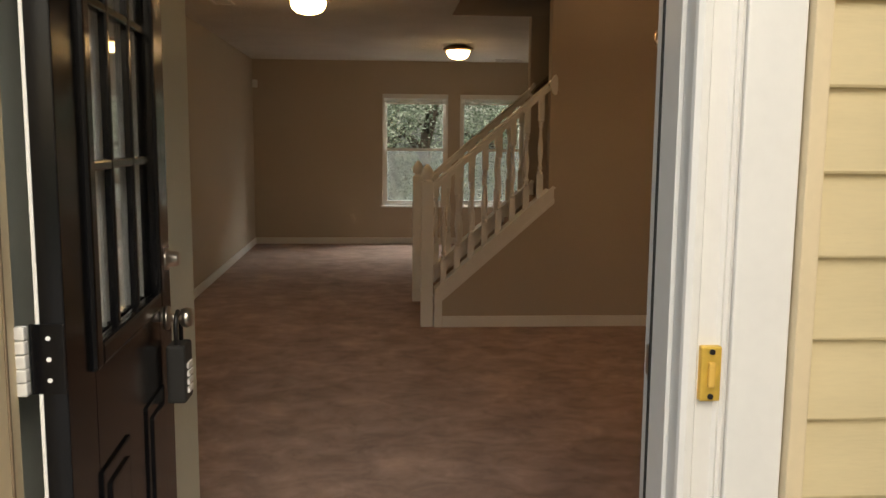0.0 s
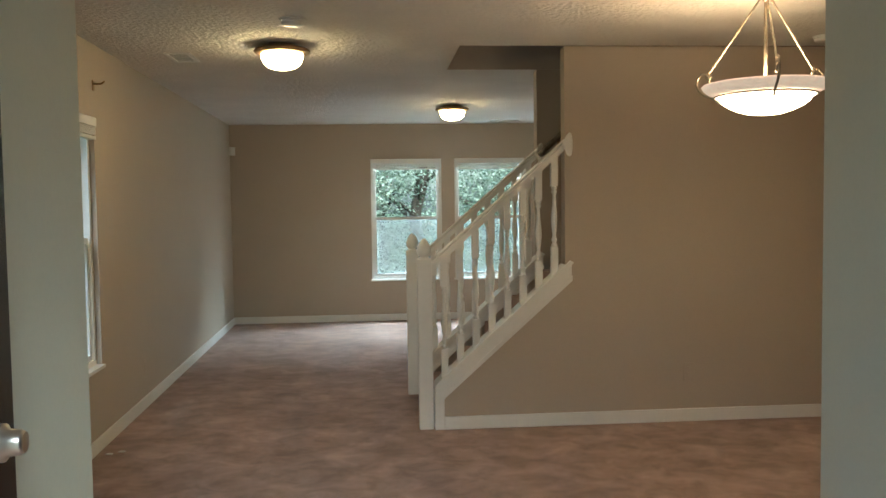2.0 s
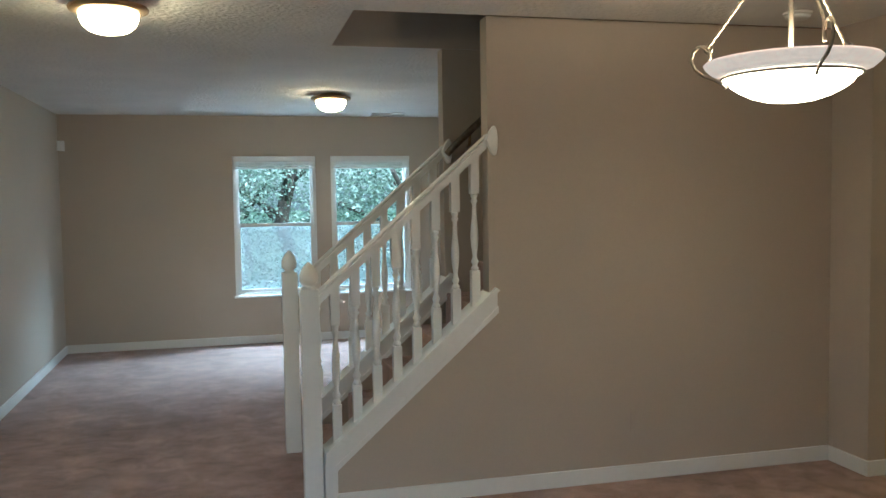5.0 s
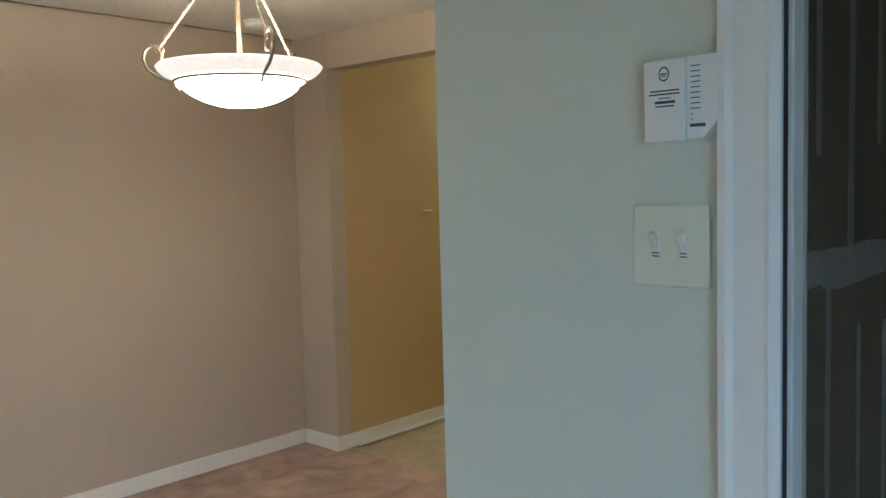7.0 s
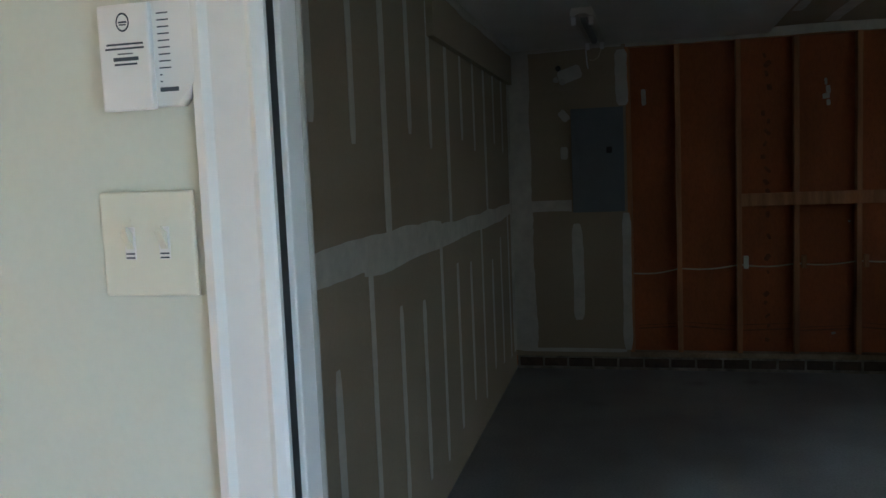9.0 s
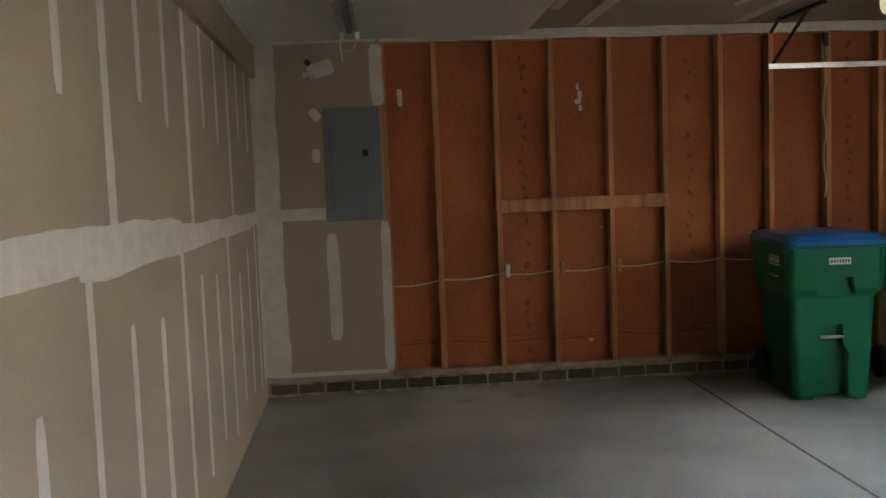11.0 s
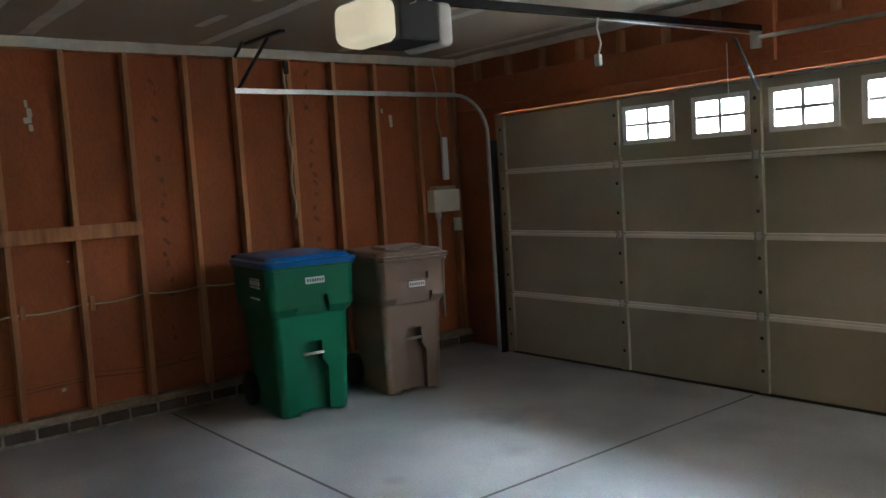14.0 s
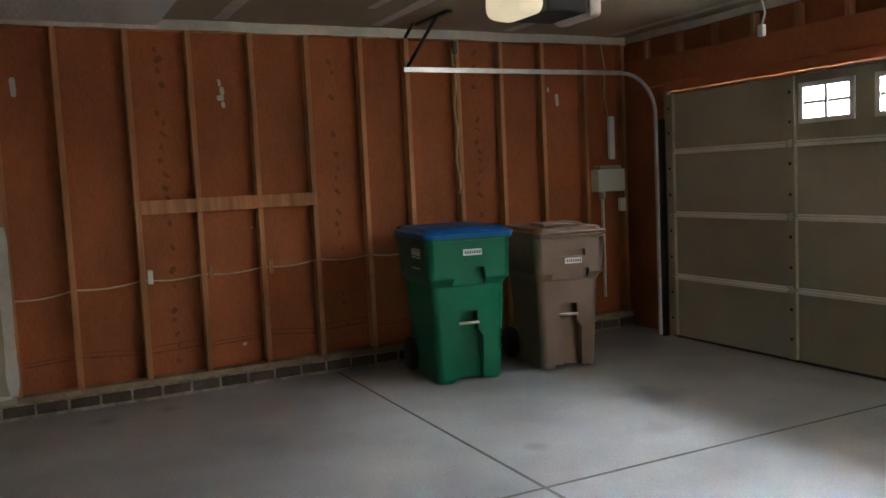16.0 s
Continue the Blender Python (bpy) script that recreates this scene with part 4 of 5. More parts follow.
def smear(a0, b0, a1, b1, width, seed, steps=26, taper=True):
    """A ragged band of compound in a wall's own plane, from (a0, b0) to (a1, b1)."""
    rnd = random.Random(seed)
    ln = math.hypot(a1 - a0, b1 - b0)
    ux, uy = (a1 - a0) / ln, (b1 - b0) / ln
    left, right = [], []
    for i in range(steps + 1):
        u = i / steps
        w = width * (1 + 0.22 * noise.noise((u * ln * 3.0, seed * 1.7, 0)) + 0.10 * (rnd.random() - 0.5))
        if taper:
            w *= min(1.0, 0.62 + 6 * min(u, 1 - u))
        sh = 0.12 * width * noise.noise((u * ln * 2.0, seed * 3.1, 5))
        ca, cb = a0 + ux * ln * u - uy * sh, b0 + uy * ln * u + ux * sh
        left.append((ca - uy * w / 2, cb + ux * w / 2))
        right.append((ca + uy * w / 2, cb - ux * w / 2))
    return left + right[::-1]


def strip_mesh(pts, place):
    """A thin raised skin over an outline made of two facing sides."""
    bm = bmesh.new()
    n = len(pts) // 2
    top = [bm.verts.new(place(a, b, 1)) for a, b in pts]
    low = [bm.verts.new(place(a, b, 0)) for a, b in pts]
    for i in range(n - 1):
        j = len(pts) - 1 - i
        bm.faces.new((top[i], top[i + 1], top[j - 1], top[j]))
    for i in range(len(pts)):
        j = (i + 1) % len(pts)
        bm.faces.new((top[i], low[i], low[j], top[j]))
    bmesh.ops.recalc_face_normals(bm, faces=bm.faces[:])
    return bm


STUDS = (2.872, 2.416, 1.993, 1.547, 1.119, 0.681, 0.282, -0.18, -0.598, -1.017, -1.471, -1.90)
wf = bpy.data.objects["wall_sheathing"]
for y in STUDS:
    part("stud", bbox(7.632, 7.7205, y - 0.019, y + 0.019, -0.05, 2.415, 0.002, 1), M["stud"], wf)
part("stud", bbox(7.632, 7.7205, 3.235, 3.272, -0.05, 2.415, 0.002, 1), M["stud"], wf)
part("bottom_plate", bbox(7.628, 7.7205, -1.95, 4.21, -0.092, -0.052, 0.003, 1), M["dust"], wf, "dusty sill plate")
part("top_plate", bbox(7.634, 7.7205, -1.95, 3.27, 2.416, 2.488, 0.002, 1), M["stud"], wf)
part("blocking", bbox(7.618, 7.634, 1.105, 2.40, 1.122, 1.222, 0.003, 1), M["stud"], wf)
# masonry course under the wall
part("mortar_bed", boxes((7.628, 7.72, -1.96, 4.21, GZ, -0.093)), M["mortar"], wf)
brick_me = None
k = 0
y = 4.195
while y > -1.95:
    if brick_me is None:
        bk = part("brick", bbox(-0.045, 0.045, -0.095, 0.095, -0.036, 0.036, 0.005, 1), M["brick"], wf)
        brick_me = bk.data
    else:
        bk = new("brick", brick_me)
        bk.parent = wf
    bk.location = (7.668 + 0.003 * math.sin(k * 2.3), y - 0.1, -0.142)
    y -= 0.206
    k += 1

# dark nail rows along the sheet edges
rnd = random.Random(21)
for y in (2.20, 0.905, -0.39):
    for k in range(26):
        z = 0.05 + 0.09 * k + rnd.uniform(-0.02, 0.02)
        if rnd.random() < 0.75:
            part("nail_stain", strip_mesh(smear(y + rnd.uniform(-0.03, 0.03), z - 0.012, y + rnd.uniform(-0.03, 0.03), z + 0.016 + 0.022 * rnd.random(), 0.018 + 0.022 * rnd.random(), k + int(y * 50), 6), lambda a, b, d: (7.7216 - 0.0012 * d, a, b)), M["stain"], wf)

# old tide marks low on the sheathing
tops = (3.235,) + STUDS
for i in range(8):
    ya, yb = tops[i] - 0.03, tops[i + 1] + 0.03
    for z, w in ((0.13, 0.012), (0.155 + 0.01 * (i % 3), 0.007)):
        part("tide_mark", strip_mesh(smear(ya, z + 0.02 * math.sin(i * 1.9), yb, z + 0.02 * math.sin(i * 2.7 + 1), w, 400 + i, 18), lambda a, b, d: (7.7216 - 0.0012 * d, a, b)), M["stain"], wf)

# drywall at the panel, ragged-edged compound
dw = setting("wall_drywall_end", bbox(7.615, 7.6305, 3.273, 4.214, -0.088, GC - 0.001, 0.002, 1), M["drywall"], "unpainted drywall with joint compound", "wall")


def mud_end(pts, lift=0.002):
    return part("compound", strip_mesh(pts, lambda a, b, d: (7.6152 - lift * d, a, b)), M["mud"], dw)


mud_end(smear(3.285, -0.03, 3.285, 1.10, 0.07, 3))
mud_end(smear(3.30, 1.96, 3.30, 2.40, 0.10, 4))
mud_end(smear(3.30, 2.455, 4.20, 2.455, 0.07, 5, taper=False))
mud_end(smear(3.72, 1.165, 4.20, 1.165, 0.09, 6, taper=False), 0.0026)
mud_end(smear(4.14, -0.04, 4.14, 2.46, 0.20, 7, 50, False), 0.003)
mud_end(smear(3.68, 0.22, 3.68, 1.02, 0.085, 8))
mud_end(smear(3.79, 1.88, 3.74, 1.92, 0.09, 9, 8))
mud_end(smear(3.80, 1.60, 3.74, 1.60, 0.10, 10, 8))
mud_end(smear(3.80, 2.20, 3.62, 2.26, 0.11, 11, 10))
mud_end(smear(3.30, -0.035, 4.18, -0.035, 0.03, 12))

ds = bpy.data.objects["wall_garage_side"]


def mud_side(pts, lift=0.002):
    return part("compound", strip_mesh(pts, lambda a, b, d: (a, yw(a) - 0.0008 - lift * d, b)), M["mud"], ds)


x, i = 2.05, 0
while x < 7.5:
    if i % 3 == 1:
        mud_side(smear(x, -0.03, x, 1.20, 0.055, 40 + i))
        mud_side(smear(x + 0.28, 1.20, x + 0.28, 2.45, 0.075, 70 + i))
    else:
        mud_side(smear(x, 0.02 + 0.05 * (i % 2), x, 0.98 - 0.04 * (i % 4), 0.06, 40 + i))
        mud_side(smear(x + 0.28, 1.62 + 0.03 * (i % 3), x + 0.28, 2.40, 0.06, 70 + i))
    x += 0.405
    i += 1
mud_side(smear(1.75, 1.20, 7.60, 1.165, 0.085, 99, 120, False), 0.003)
mud_side(smear(1.80, 1.235, 4.9, 1.215, 0.10, 130, 40), 0.0036)
mud_side(smear(3.6, 1.15, 7.3, 1.14, 0.07, 131, 50), 0.0033)
mud_side(smear(7.55, -0.03, 7.55, 2.46, 0.14, 15, 60, False), 0.0036)
mud_side(smear(1.8, 2.455, 7.55, 2.455, 0.07, 16, 80, False))
bh = setting("bulkhead", prism([(4.75, yw(4.75) - 0.001), (7.55, yw(7.55) - 0.001), (7.55, yw(7.55) - 0.040), (4.75, yw(4.75) - 0.040)], 2.17, GC - 0.002, "z"), M["drywall"], "drywall bulkhead along the garage wall", "wall")

part("compound", strip_mesh(smear(4.76, 2.44, 7.55, 2.44, 0.10, 17, 60, False), lambda a, b, d: (a, yw(a) - 0.0408 - 0.003 * d, b)), M["mud"], bh)

# ceiling compound
cg = bpy.data.objects["ceiling_garage"]


def mud_top(pts, lift=0.002):
    return part("compound", strip_mesh(pts, lambda a, b, d: (a, b, GC - 0.0008 - lift * d)), M["mud"], cg)


for q, yy in enumerate((3.0, 1.8, 0.6, -0.6, -1.7)):
    mud_top(smear(1.9, yy, 7.55, yy - 0.03, 0.10, 200 + q, 90, False))
for q in range(24):
    xx, yy = 2.3 + 0.82 * (q % 6), 3.5 - 1.25 * (q // 6)
    mud_top(smear(xx + 0.15, yy - 0.15, xx + 0.55, yy - 0.15, 0.07, 240 + q, 12))
setting("ceiling_edge_tape", strip_mesh(smear(-1.93, 2.452, 3.27, 2.452, 0.072, 300, 120, False), lambda a, b, d: (7.631 - 0.006 * d, a, b)), M["mud"], "white taped drywall edge above the studs", "trim")
setting("ceiling_edge_tape_front", strip_mesh(smear(1.9, 2.452, 7.60, 2.452, 0.06, 301, 120, False), lambda a, b, d: (a, -1.915 + 0.006 * d, b)), M["mud"], "white taped drywall edge above the door", "trim")

# paint marks, wire and boxes on the open wall
for (y, z, h, w) in ((3.131, 2.02, 0.13, 0.035), (1.77, 2.06, 0.05, 0.02), (1.752, 2.0, 0.06, 0.035), (1.765, 1.95, 0.04, 0.05), (1.75, 1.90, 0.045, 0.03), (-1.22, 1.93, 0.11, 0.04), (-1.13, 2.02, 0.04, 0.02), (1.71, 0.10, 0.02, 0.03), (1.60, 0.98, 0.015, 0.015)):
    part("paint_smear", strip_mesh(smear(y, z - h / 2, y + 0.004, z + h / 2, w, int(y * 100) + 7, 8), lambda a, b, d: (7.7216 - 0.0015 * d, a, b)), M["mud"], wf)
wire = thing("wall_cable", (7.66, 1.5, 0.6), "pale electrical cable strung through the studs", "cable")
ys = (3.26,) + STUDS[:8]
zz = (0.60, 0.635, 0.66, 0.665, 0.68, 0.70, 0.70, 0.70, 0.70)
pts = []
for i in range(len(ys) - 1):
    for s in range(6):
        u = s / 6
        pts.append((7.655 + 0.012 * math.sin(math.pi * u), ys[i] + (ys[i + 1] - ys[i]) * u, zz[i] + (zz[i + 1] - zz[i]) * u - 0.022 * math.sin(math.pi * u)))
part("cable", tube(pts, 0.0065, 6), M["wire"], wire)
for y in (2.38, 1.955, 1.51):
    bx = thing("junction_box", (7.65, y, 0.68), "small electrical box fixed to a stud", "junction box", "junction boxes")
    part("box", bbox(7.620, 7.66, y - 0.03, y + 0.004, 0.63, 0.73, 0.003, 1), M["stud"] if y < 2 else M["ivory"], bx)
drop = thing("hanging_cable", (7.62, -0.15, 1.8), "tan cable hanging down beside a stud", "cable")
part("cable", tube([(7.62, -0.135 + 0.012 * math.sin(k * 0.9), 2.36 - 0.058 * k) for k in range(22)], 0.009, 6), M["wire"], drop)
part("plug", bbox(7.60, 7.632, -0.165, -0.125, 2.30, 2.40, 0.004, 1), M["gum"], drop, "dark connector")

pn = thing("breaker_panel", (7.6, 3.5, 1.11), "grey steel electrical breaker panel on drywall", "electrical panel")
part("cover", bbox(7.598, 7.615, 3.293, 3.71, 1.112, 1.951, 0.004), M["panel"], pn)
dr = part("door", bbox(7.590, 7.5985, 3.33, 3.655, 1.19, 1.88, 0.004), M["panel"], pn)
part("latch", bbox(7.583, 7.591, 3.385, 3.43, 1.585, 1.635, 0.003), M["gum"], dr, "black latch")

mb = thing("opener_control_box", (7.62, -1.7, 1.1), "grey electrical box with conduit below", "electrical box")
part("box", bbox(7.52, 7.63, -1.80, -1.50, 1.09, 1.29, 0.010), M["ivory"], mb)
part("cap", bbox(7.53, 7.63, -1.77, -1.53, 1.29, 1.325, 0.008), M["gdoor"], mb)
part("conduit", tube([(7.60, -1.60, 1.09), (7.60, -1.60, 0.55), (7.60, -1.60, 0.12)], 0.014), M["gstile"], mb)
part("fitting", turned([(0.02, 0), (0.028, 0.02), (0.028, 0.06), (0.02, 0.07)], 7.60, -1.60, 1.02, 12), M["gstile"], mb)
ws = thing("wall_strip", (7.62, -1.73, 1.6), "white plastic cover strip above the box", "cover")
part("strip", bbox(7.60, 7.632, -1.76, -1.70, 1.38, 1.77, 0.006), M["white"], ws)
part("cord", tube([(7.615, -1.70, 1.76), (7.615, -1.66, 1.95), (7.615, -1.68, 2.2), (7.615, -1.64, 2.41)], 0.007, 6), M["wire"], ws)
ou = thing("wall_outlet", (7.62, -1.84, 0.93), "small beige outlet box on the stud wall", "outlet", "wall outlets")
part("plate", bbox(7.60, 7.632, -1.87, -1.80, 0.90, 1.02, 0.004), M["ivory"], ou)

# ---- framing above the garage door ----
hf = bpy.data.objects["wall_garage_front"]
for k in range(12):
    x = 7.35 - 0.41 * k
    part("cripple_stud", bbox(x - 0.019, x + 0.019, -1.988, -1.92, 2.25, 2.42, 0.002, 1), M["stud"], hf)
part("header_beam", bbox(2.0, 7.62, -1.988, -1.925, 2.0, 2.25, 0.003, 1), M["sheath"], hf)
part("jamb_board", bbox(7.012, 7.10, -1.988, -1.90, GZ, 2.0, 0.003, 1), M["stud"], hf)
part("head_board", bbox(1.9, 7.10, -1.9245, -1.895, 1.932, 2.012, 0.003, 1), M["sheath"], hf, "brown head board")
part("center_pad", bbox(4.44, 4.68, -1.924, -1.885, 2.014, 2.42, 0.003, 1), M["sheath"], hf)

# ---- sectional garage door ----
gd = thing("garage_door", (4.6, GY, GZ), "closed steel sectional garage door with windows", "garage door")
ZS = (-0.185, 0.345, 0.885, 1.42, 1.925)
STX = (7.0, 5.735, 4.575, 3.415, 2.22)
WX = ((5.640, 5.248), (5.037, 4.656), (4.458, 4.064), (3.868, 3.476))
for i in range(4):
    holes = [(b, a, 1.580, 1.812) for a, b in WX] if i == 3 else []
    sec = part("section", pierced("x", 2.2, 7.01, GY - 0.05, GY - 0.018, ZS[i], ZS[i + 1], holes), M["gdoor"], gd)
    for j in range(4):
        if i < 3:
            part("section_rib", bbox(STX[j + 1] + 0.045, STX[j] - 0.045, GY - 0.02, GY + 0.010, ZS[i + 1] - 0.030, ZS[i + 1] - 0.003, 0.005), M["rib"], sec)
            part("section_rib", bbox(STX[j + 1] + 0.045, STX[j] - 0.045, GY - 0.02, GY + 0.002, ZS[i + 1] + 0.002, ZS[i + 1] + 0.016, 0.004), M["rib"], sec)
    for x in STX:
        s = part("stile", bbox(x - 0.038, x + 0.038, GY - 0.019, GY + 0.012, ZS[i] + 0.006, ZS[i + 1] - 0.006, 0.004), M["gstile"] if x == 3.415 else M["gdoor"], sec, "galvanised stile")
        for z in (0.3, 0.72):
            zc = ZS[i] + z * (ZS[i + 1] - ZS[i])
            placed("bolt", turned([(0.013, 0.0), (0.013, 0.004)], 0, 0, 0, 10), M["gum"], s, pose(x - 4.6, 0.016, zc - GZ, 90))
for a, b in WX:
    w = part("window", boxes((b - 0.03, b + 0.008, GY - 0.022, GY - 0.002, 1.553, 1.840), (a - 0.008, a + 0.03, GY - 0.022, GY - 0.002, 1.553, 1.840), (b + 0.008, a - 0.008, GY - 0.022, GY - 0.002, 1.553, 1.588), (b + 0.008, a - 0.008, GY - 0.022, GY - 0.002, 1.804, 1.840)), M["white"], gd, "white framed four-pane window")
    part("muntin", bbox((a + b) / 2 - 0.014, (a + b) / 2 + 0.014, GY - 0.028, GY - 0.006, 1.588, 1.804, 0.004), M["white"], w)
    part("muntin", bbox(b + 0.008, a - 0.008, GY - 0.029, GY - 0.008, 1.684, 1.709, 0.004), M["white"], w)
    g = part("pane", boxes((b, a, GY - 0.036, GY - 0.032, 1.580, 1.812)), M["glass"], w)
    g.visible_shadow = False
part("top_strut", bbox(2.22, 6.99, GY - 0.018, GY + 0.030, 1.894, 1.914, 0.004), M["chrome"], gd, "shiny strut along the top")
part("bottom_seal", bbox(2.2, 7.01, GY - 0.05, GY - 0.01, GZ, -0.18, 0.003), M["gum"], gd, "black bottom seal")
for i in (1, 2, 3):
    for x in STX[1:4]:
        part("hinge", bbox(x - 0.016, x + 0.016, GY + 0.008, GY + 0.020, ZS[i] - 0.030, ZS[i] + 0.024, 0.005), M["zinc"], gd)

tr = thing("door_track", (7.09, -1.0, 1.0), "galvanised garage door track on the stud wall side", "door track")
bend = [(7.09, -1.80, GZ + 0.02), (7.09, -1.80, 1.70)]
for k in range(9):
    a = radians(90 * k / 8)
    bend.append((7.09, -1.80 + 0.36 * (1 - math.cos(a)), 1.74 + 0.35 * math.sin(a)))
bend.append((7.09, 0.565, 2.09))


def channel(pts, w, h):
    """A U-shaped steel channel swept along points in one upright plane."""
    bm = bmesh.new()
    prof = [(-w, -h), (w, -h), (w, -h + 0.003), (-w + 0.003, -h + 0.003), (-w + 0.003, h - 0.003), (w, h - 0.003), (w, h), (-w, h)]
    rings = []
    for i, p in enumerate(pts):
        d = (Vector(pts[min(i + 1, len(pts) - 1)]) - Vector(pts[max(0, i - 1)])).normalized()
        n = Vector((0, -d.z, d.y))
        rings.append([bm.verts.new(Vector(p) + Vector((a, 0, 0)) + n * b) for a, b in prof])
    for a, b in zip(rings, rings[1:]):
        for k in range(8):
            bm.faces.new((a[k], a[(k + 1) % 8], b[(k + 1) % 8], b[k]))
    bm.faces.new(rings[0]), bm.faces.new(rings[-1])
    bmesh.ops.recalc_face_normals(bm, faces=bm.faces[:])
    return bm


part("track", channel(bend[-2:], 0.014, 0.017), M["zinc"], tr)
# duller than the upper run: its shade is put into the colour
part("track_bend", channel(bend[:-1], 0.012, 0.013), M["gstile"], tr, "lower track and bend, shade put into their duller colour")
part("hanger", tube([(7.10, 0.53, 2.10), (7.04, 0.30, 2.470)], 0.013, 4), M["darkmetal"], tr, "dark strap hanger")
part("hanger", tube([(7.30, 0.44, 2.36), (7.32, 0.36, 2.470)], 0.013, 4), M["darkmetal"], tr)
part("ceiling_angle", bbox(6.84, 7.40, 0.27, 0.31, 2.466, 2.489, 0.002), M["darkmetal"], tr, "dark ceiling angle")
part("track_angle", bbox(7.075, 7.105, -1.89, -1.83, GZ, 1.7, 0.002), M["darkmetal"], tr, "dark jamb bracket")
tt = thing("torsion_shaft", (3.4, -1.86, 2.16), "galvanised torsion shaft above the door", "shaft")
part("shaft", tube([(4.56, -1.86, 2.165), (2.0, -1.86, 2.165)], 0.013, 10), M["zinc"], tt)
part("bearing_plate", bbox(4.52, 4.58, -1.885, -1.84, 2.10, 2.23, 0.003), M["zinc"], tt)

# ---- opener ----
OX, OY, OZ = 4.51, 1.03, 1.962
op = thing("garage_opener", (OX, OY, OZ), "ceiling-hung garage door opener with cream light lens", "garage opener")
part("motor_case", bbox(OX - 0.138, OX + 0.138, OY - 0.11, OY + 0.10, OZ + 0.0, OZ + 0.17, 0.012), M["gum"], op, "black motor case")


def lens(y0, y1, r):
    bm = bbox(OX - 0.140, OX + 0.140, y0, y1, OZ - 0.014, OZ + 0.172, r, 5)
    for f in bm.faces:
        f.smooth = True
    for v in bm.verts:
        v.co.z += 0.10 * abs(v.co.y - OY - 0.1) * (OZ + 0.17 - v.co.z) / 0.18 if y1 > OY else 0.0
    return bm


part("light_lens", lens(OY + 0.102, OY + 0.25, 0.055), M["opal"], op, "glowing cream lens")
part("rear_lens", lens(OY - 0.19, OY - 0.112, 0.035), M["white"], op, "grey plastic lens")
part("rail", prism([(-1.84, OZ + 0.236), (-1.84, OZ + 0.274), (OY - 0.05, OZ + 0.224), (OY - 0.05, OZ + 0.186)], OX - 0.018, OX + 0.018, "x"), M["black"], op, "glossy black rail")
part("belt", tube([(OX + 0.03, OY, OZ + 0.20), (OX + 0.03, -1.8, OZ + 0.22)], 0.004, 6), M["zinc"], op)
for dx, dy in ((-0.12, 0.05), (0.12, 0.05), (-0.12, -0.08), (0.12, -0.08)):
    part("strap", bbox(OX + dx - 0.012, OX + dx + 0.012, OY + dy - 0.002, OY + dy + 0.002, OZ + 0.165, GC, 0.0), M["zinc"], op)
for k in range(3):
    part("bell_wire", tube([(OX - 0.10 + 0.03 * k + 0.05 * math.sin(s * 0.8 + k), OY + 0.14 - 0.02 * s, OZ + 0.18 + 0.035 * math.sin(s * 0.9 + k)) for s in range(9)], 0.003, 5), M["wire"], op)
part("door_arm", tube([(OX, -1.55, OZ + 0.18), (OX, -1.66, OZ + 0.05), (OX, -1.80, 1.83)], 0.012, 6), M["darkmetal"], op, "black curved door arm")
part("release_cord", tube([(OX, -0.27, OZ + 0.21), (OX + 0.010, -0.265, 2.12), (OX - 0.006, -0.275, 2.04), (OX + 0.012, -0.27, 1.98)], 0.005, 6), M["white"], op)
part("release_grip", bbox(OX - 0.006, OX + 0.03, -0.282, -0.256, 1.925, 1.985, 0.006), M["white"], op, "white pull grip")
part("pull_string", tube([(OX + 0.1, -1.62, OZ + 0.17), (OX + 0.1, -1.62, 1.80)], 0.0025, 5), M["white"], op)
bo = thing("strip_light", (6.5, 3.47, GC), "unlit grey fluorescent strip light without tubes on the garage ceiling", "strip light")
part("tray", prism([(3.398, 2.395), (3.412, 2.455), (3.412, GC), (3.528, GC), (3.528, 2.455), (3.542, 2.395), (3.520, 2.388), (3.495, 2.405), (3.445, 2.405), (3.420, 2.388)], 5.86, 7.08, "x"), M["gstile"], bo)
part("ballast_cover", prism([(3.447, 2.404), (3.493, 2.404), (3.485, 2.376), (3.455, 2.376)], 6.0, 7.0, "x"), M["panel"], bo, "dull grey ballast cover")
for yy in (3.418, 3.522):
    for x0 in (5.885, 7.04):
        part("socket", bbox(x0, x0 + 0.018, yy - 0.014, yy + 0.014, 2.340, 2.392, 0.004), M["white"], bo, "white tube socket")
part("wire", tube([(7.05, 3.53, 2.395), (7.055, 3.535, 2.33), (7.05, 3.53, 2.26), (7.045, 3.523, 2.205)], 0.005, 6), M["white"], bo, "white dangling wire")
part("wire", tube([(7.05, 3.43, 2.39), (7.05, 3.428, 2.33), (7.05, 3.445, 2.285), (7.05, 3.48, 2.262), (7.05, 3.51, 2.268)], 0.004, 6), M["wire"], bo, "curled wire")
for y, z in ((3.80, 2.28), (3.82, 2.19), (3.77, 2.17)):
    hl = thing("pipe_stub", (7.6, y, z), "capped pipe stub poking from the drywall", "pipe", "pipe stubs")
    placed("stub", turned([(0.022, -0.02), (0.022, 0.02), (0.012, 0.026)], 0, 0, 0, 12), M["gum"] if z > 2.25 else M["nickel"], hl, pose(0, 0, 0, 0, -90))

# ---- wheeled bins ----


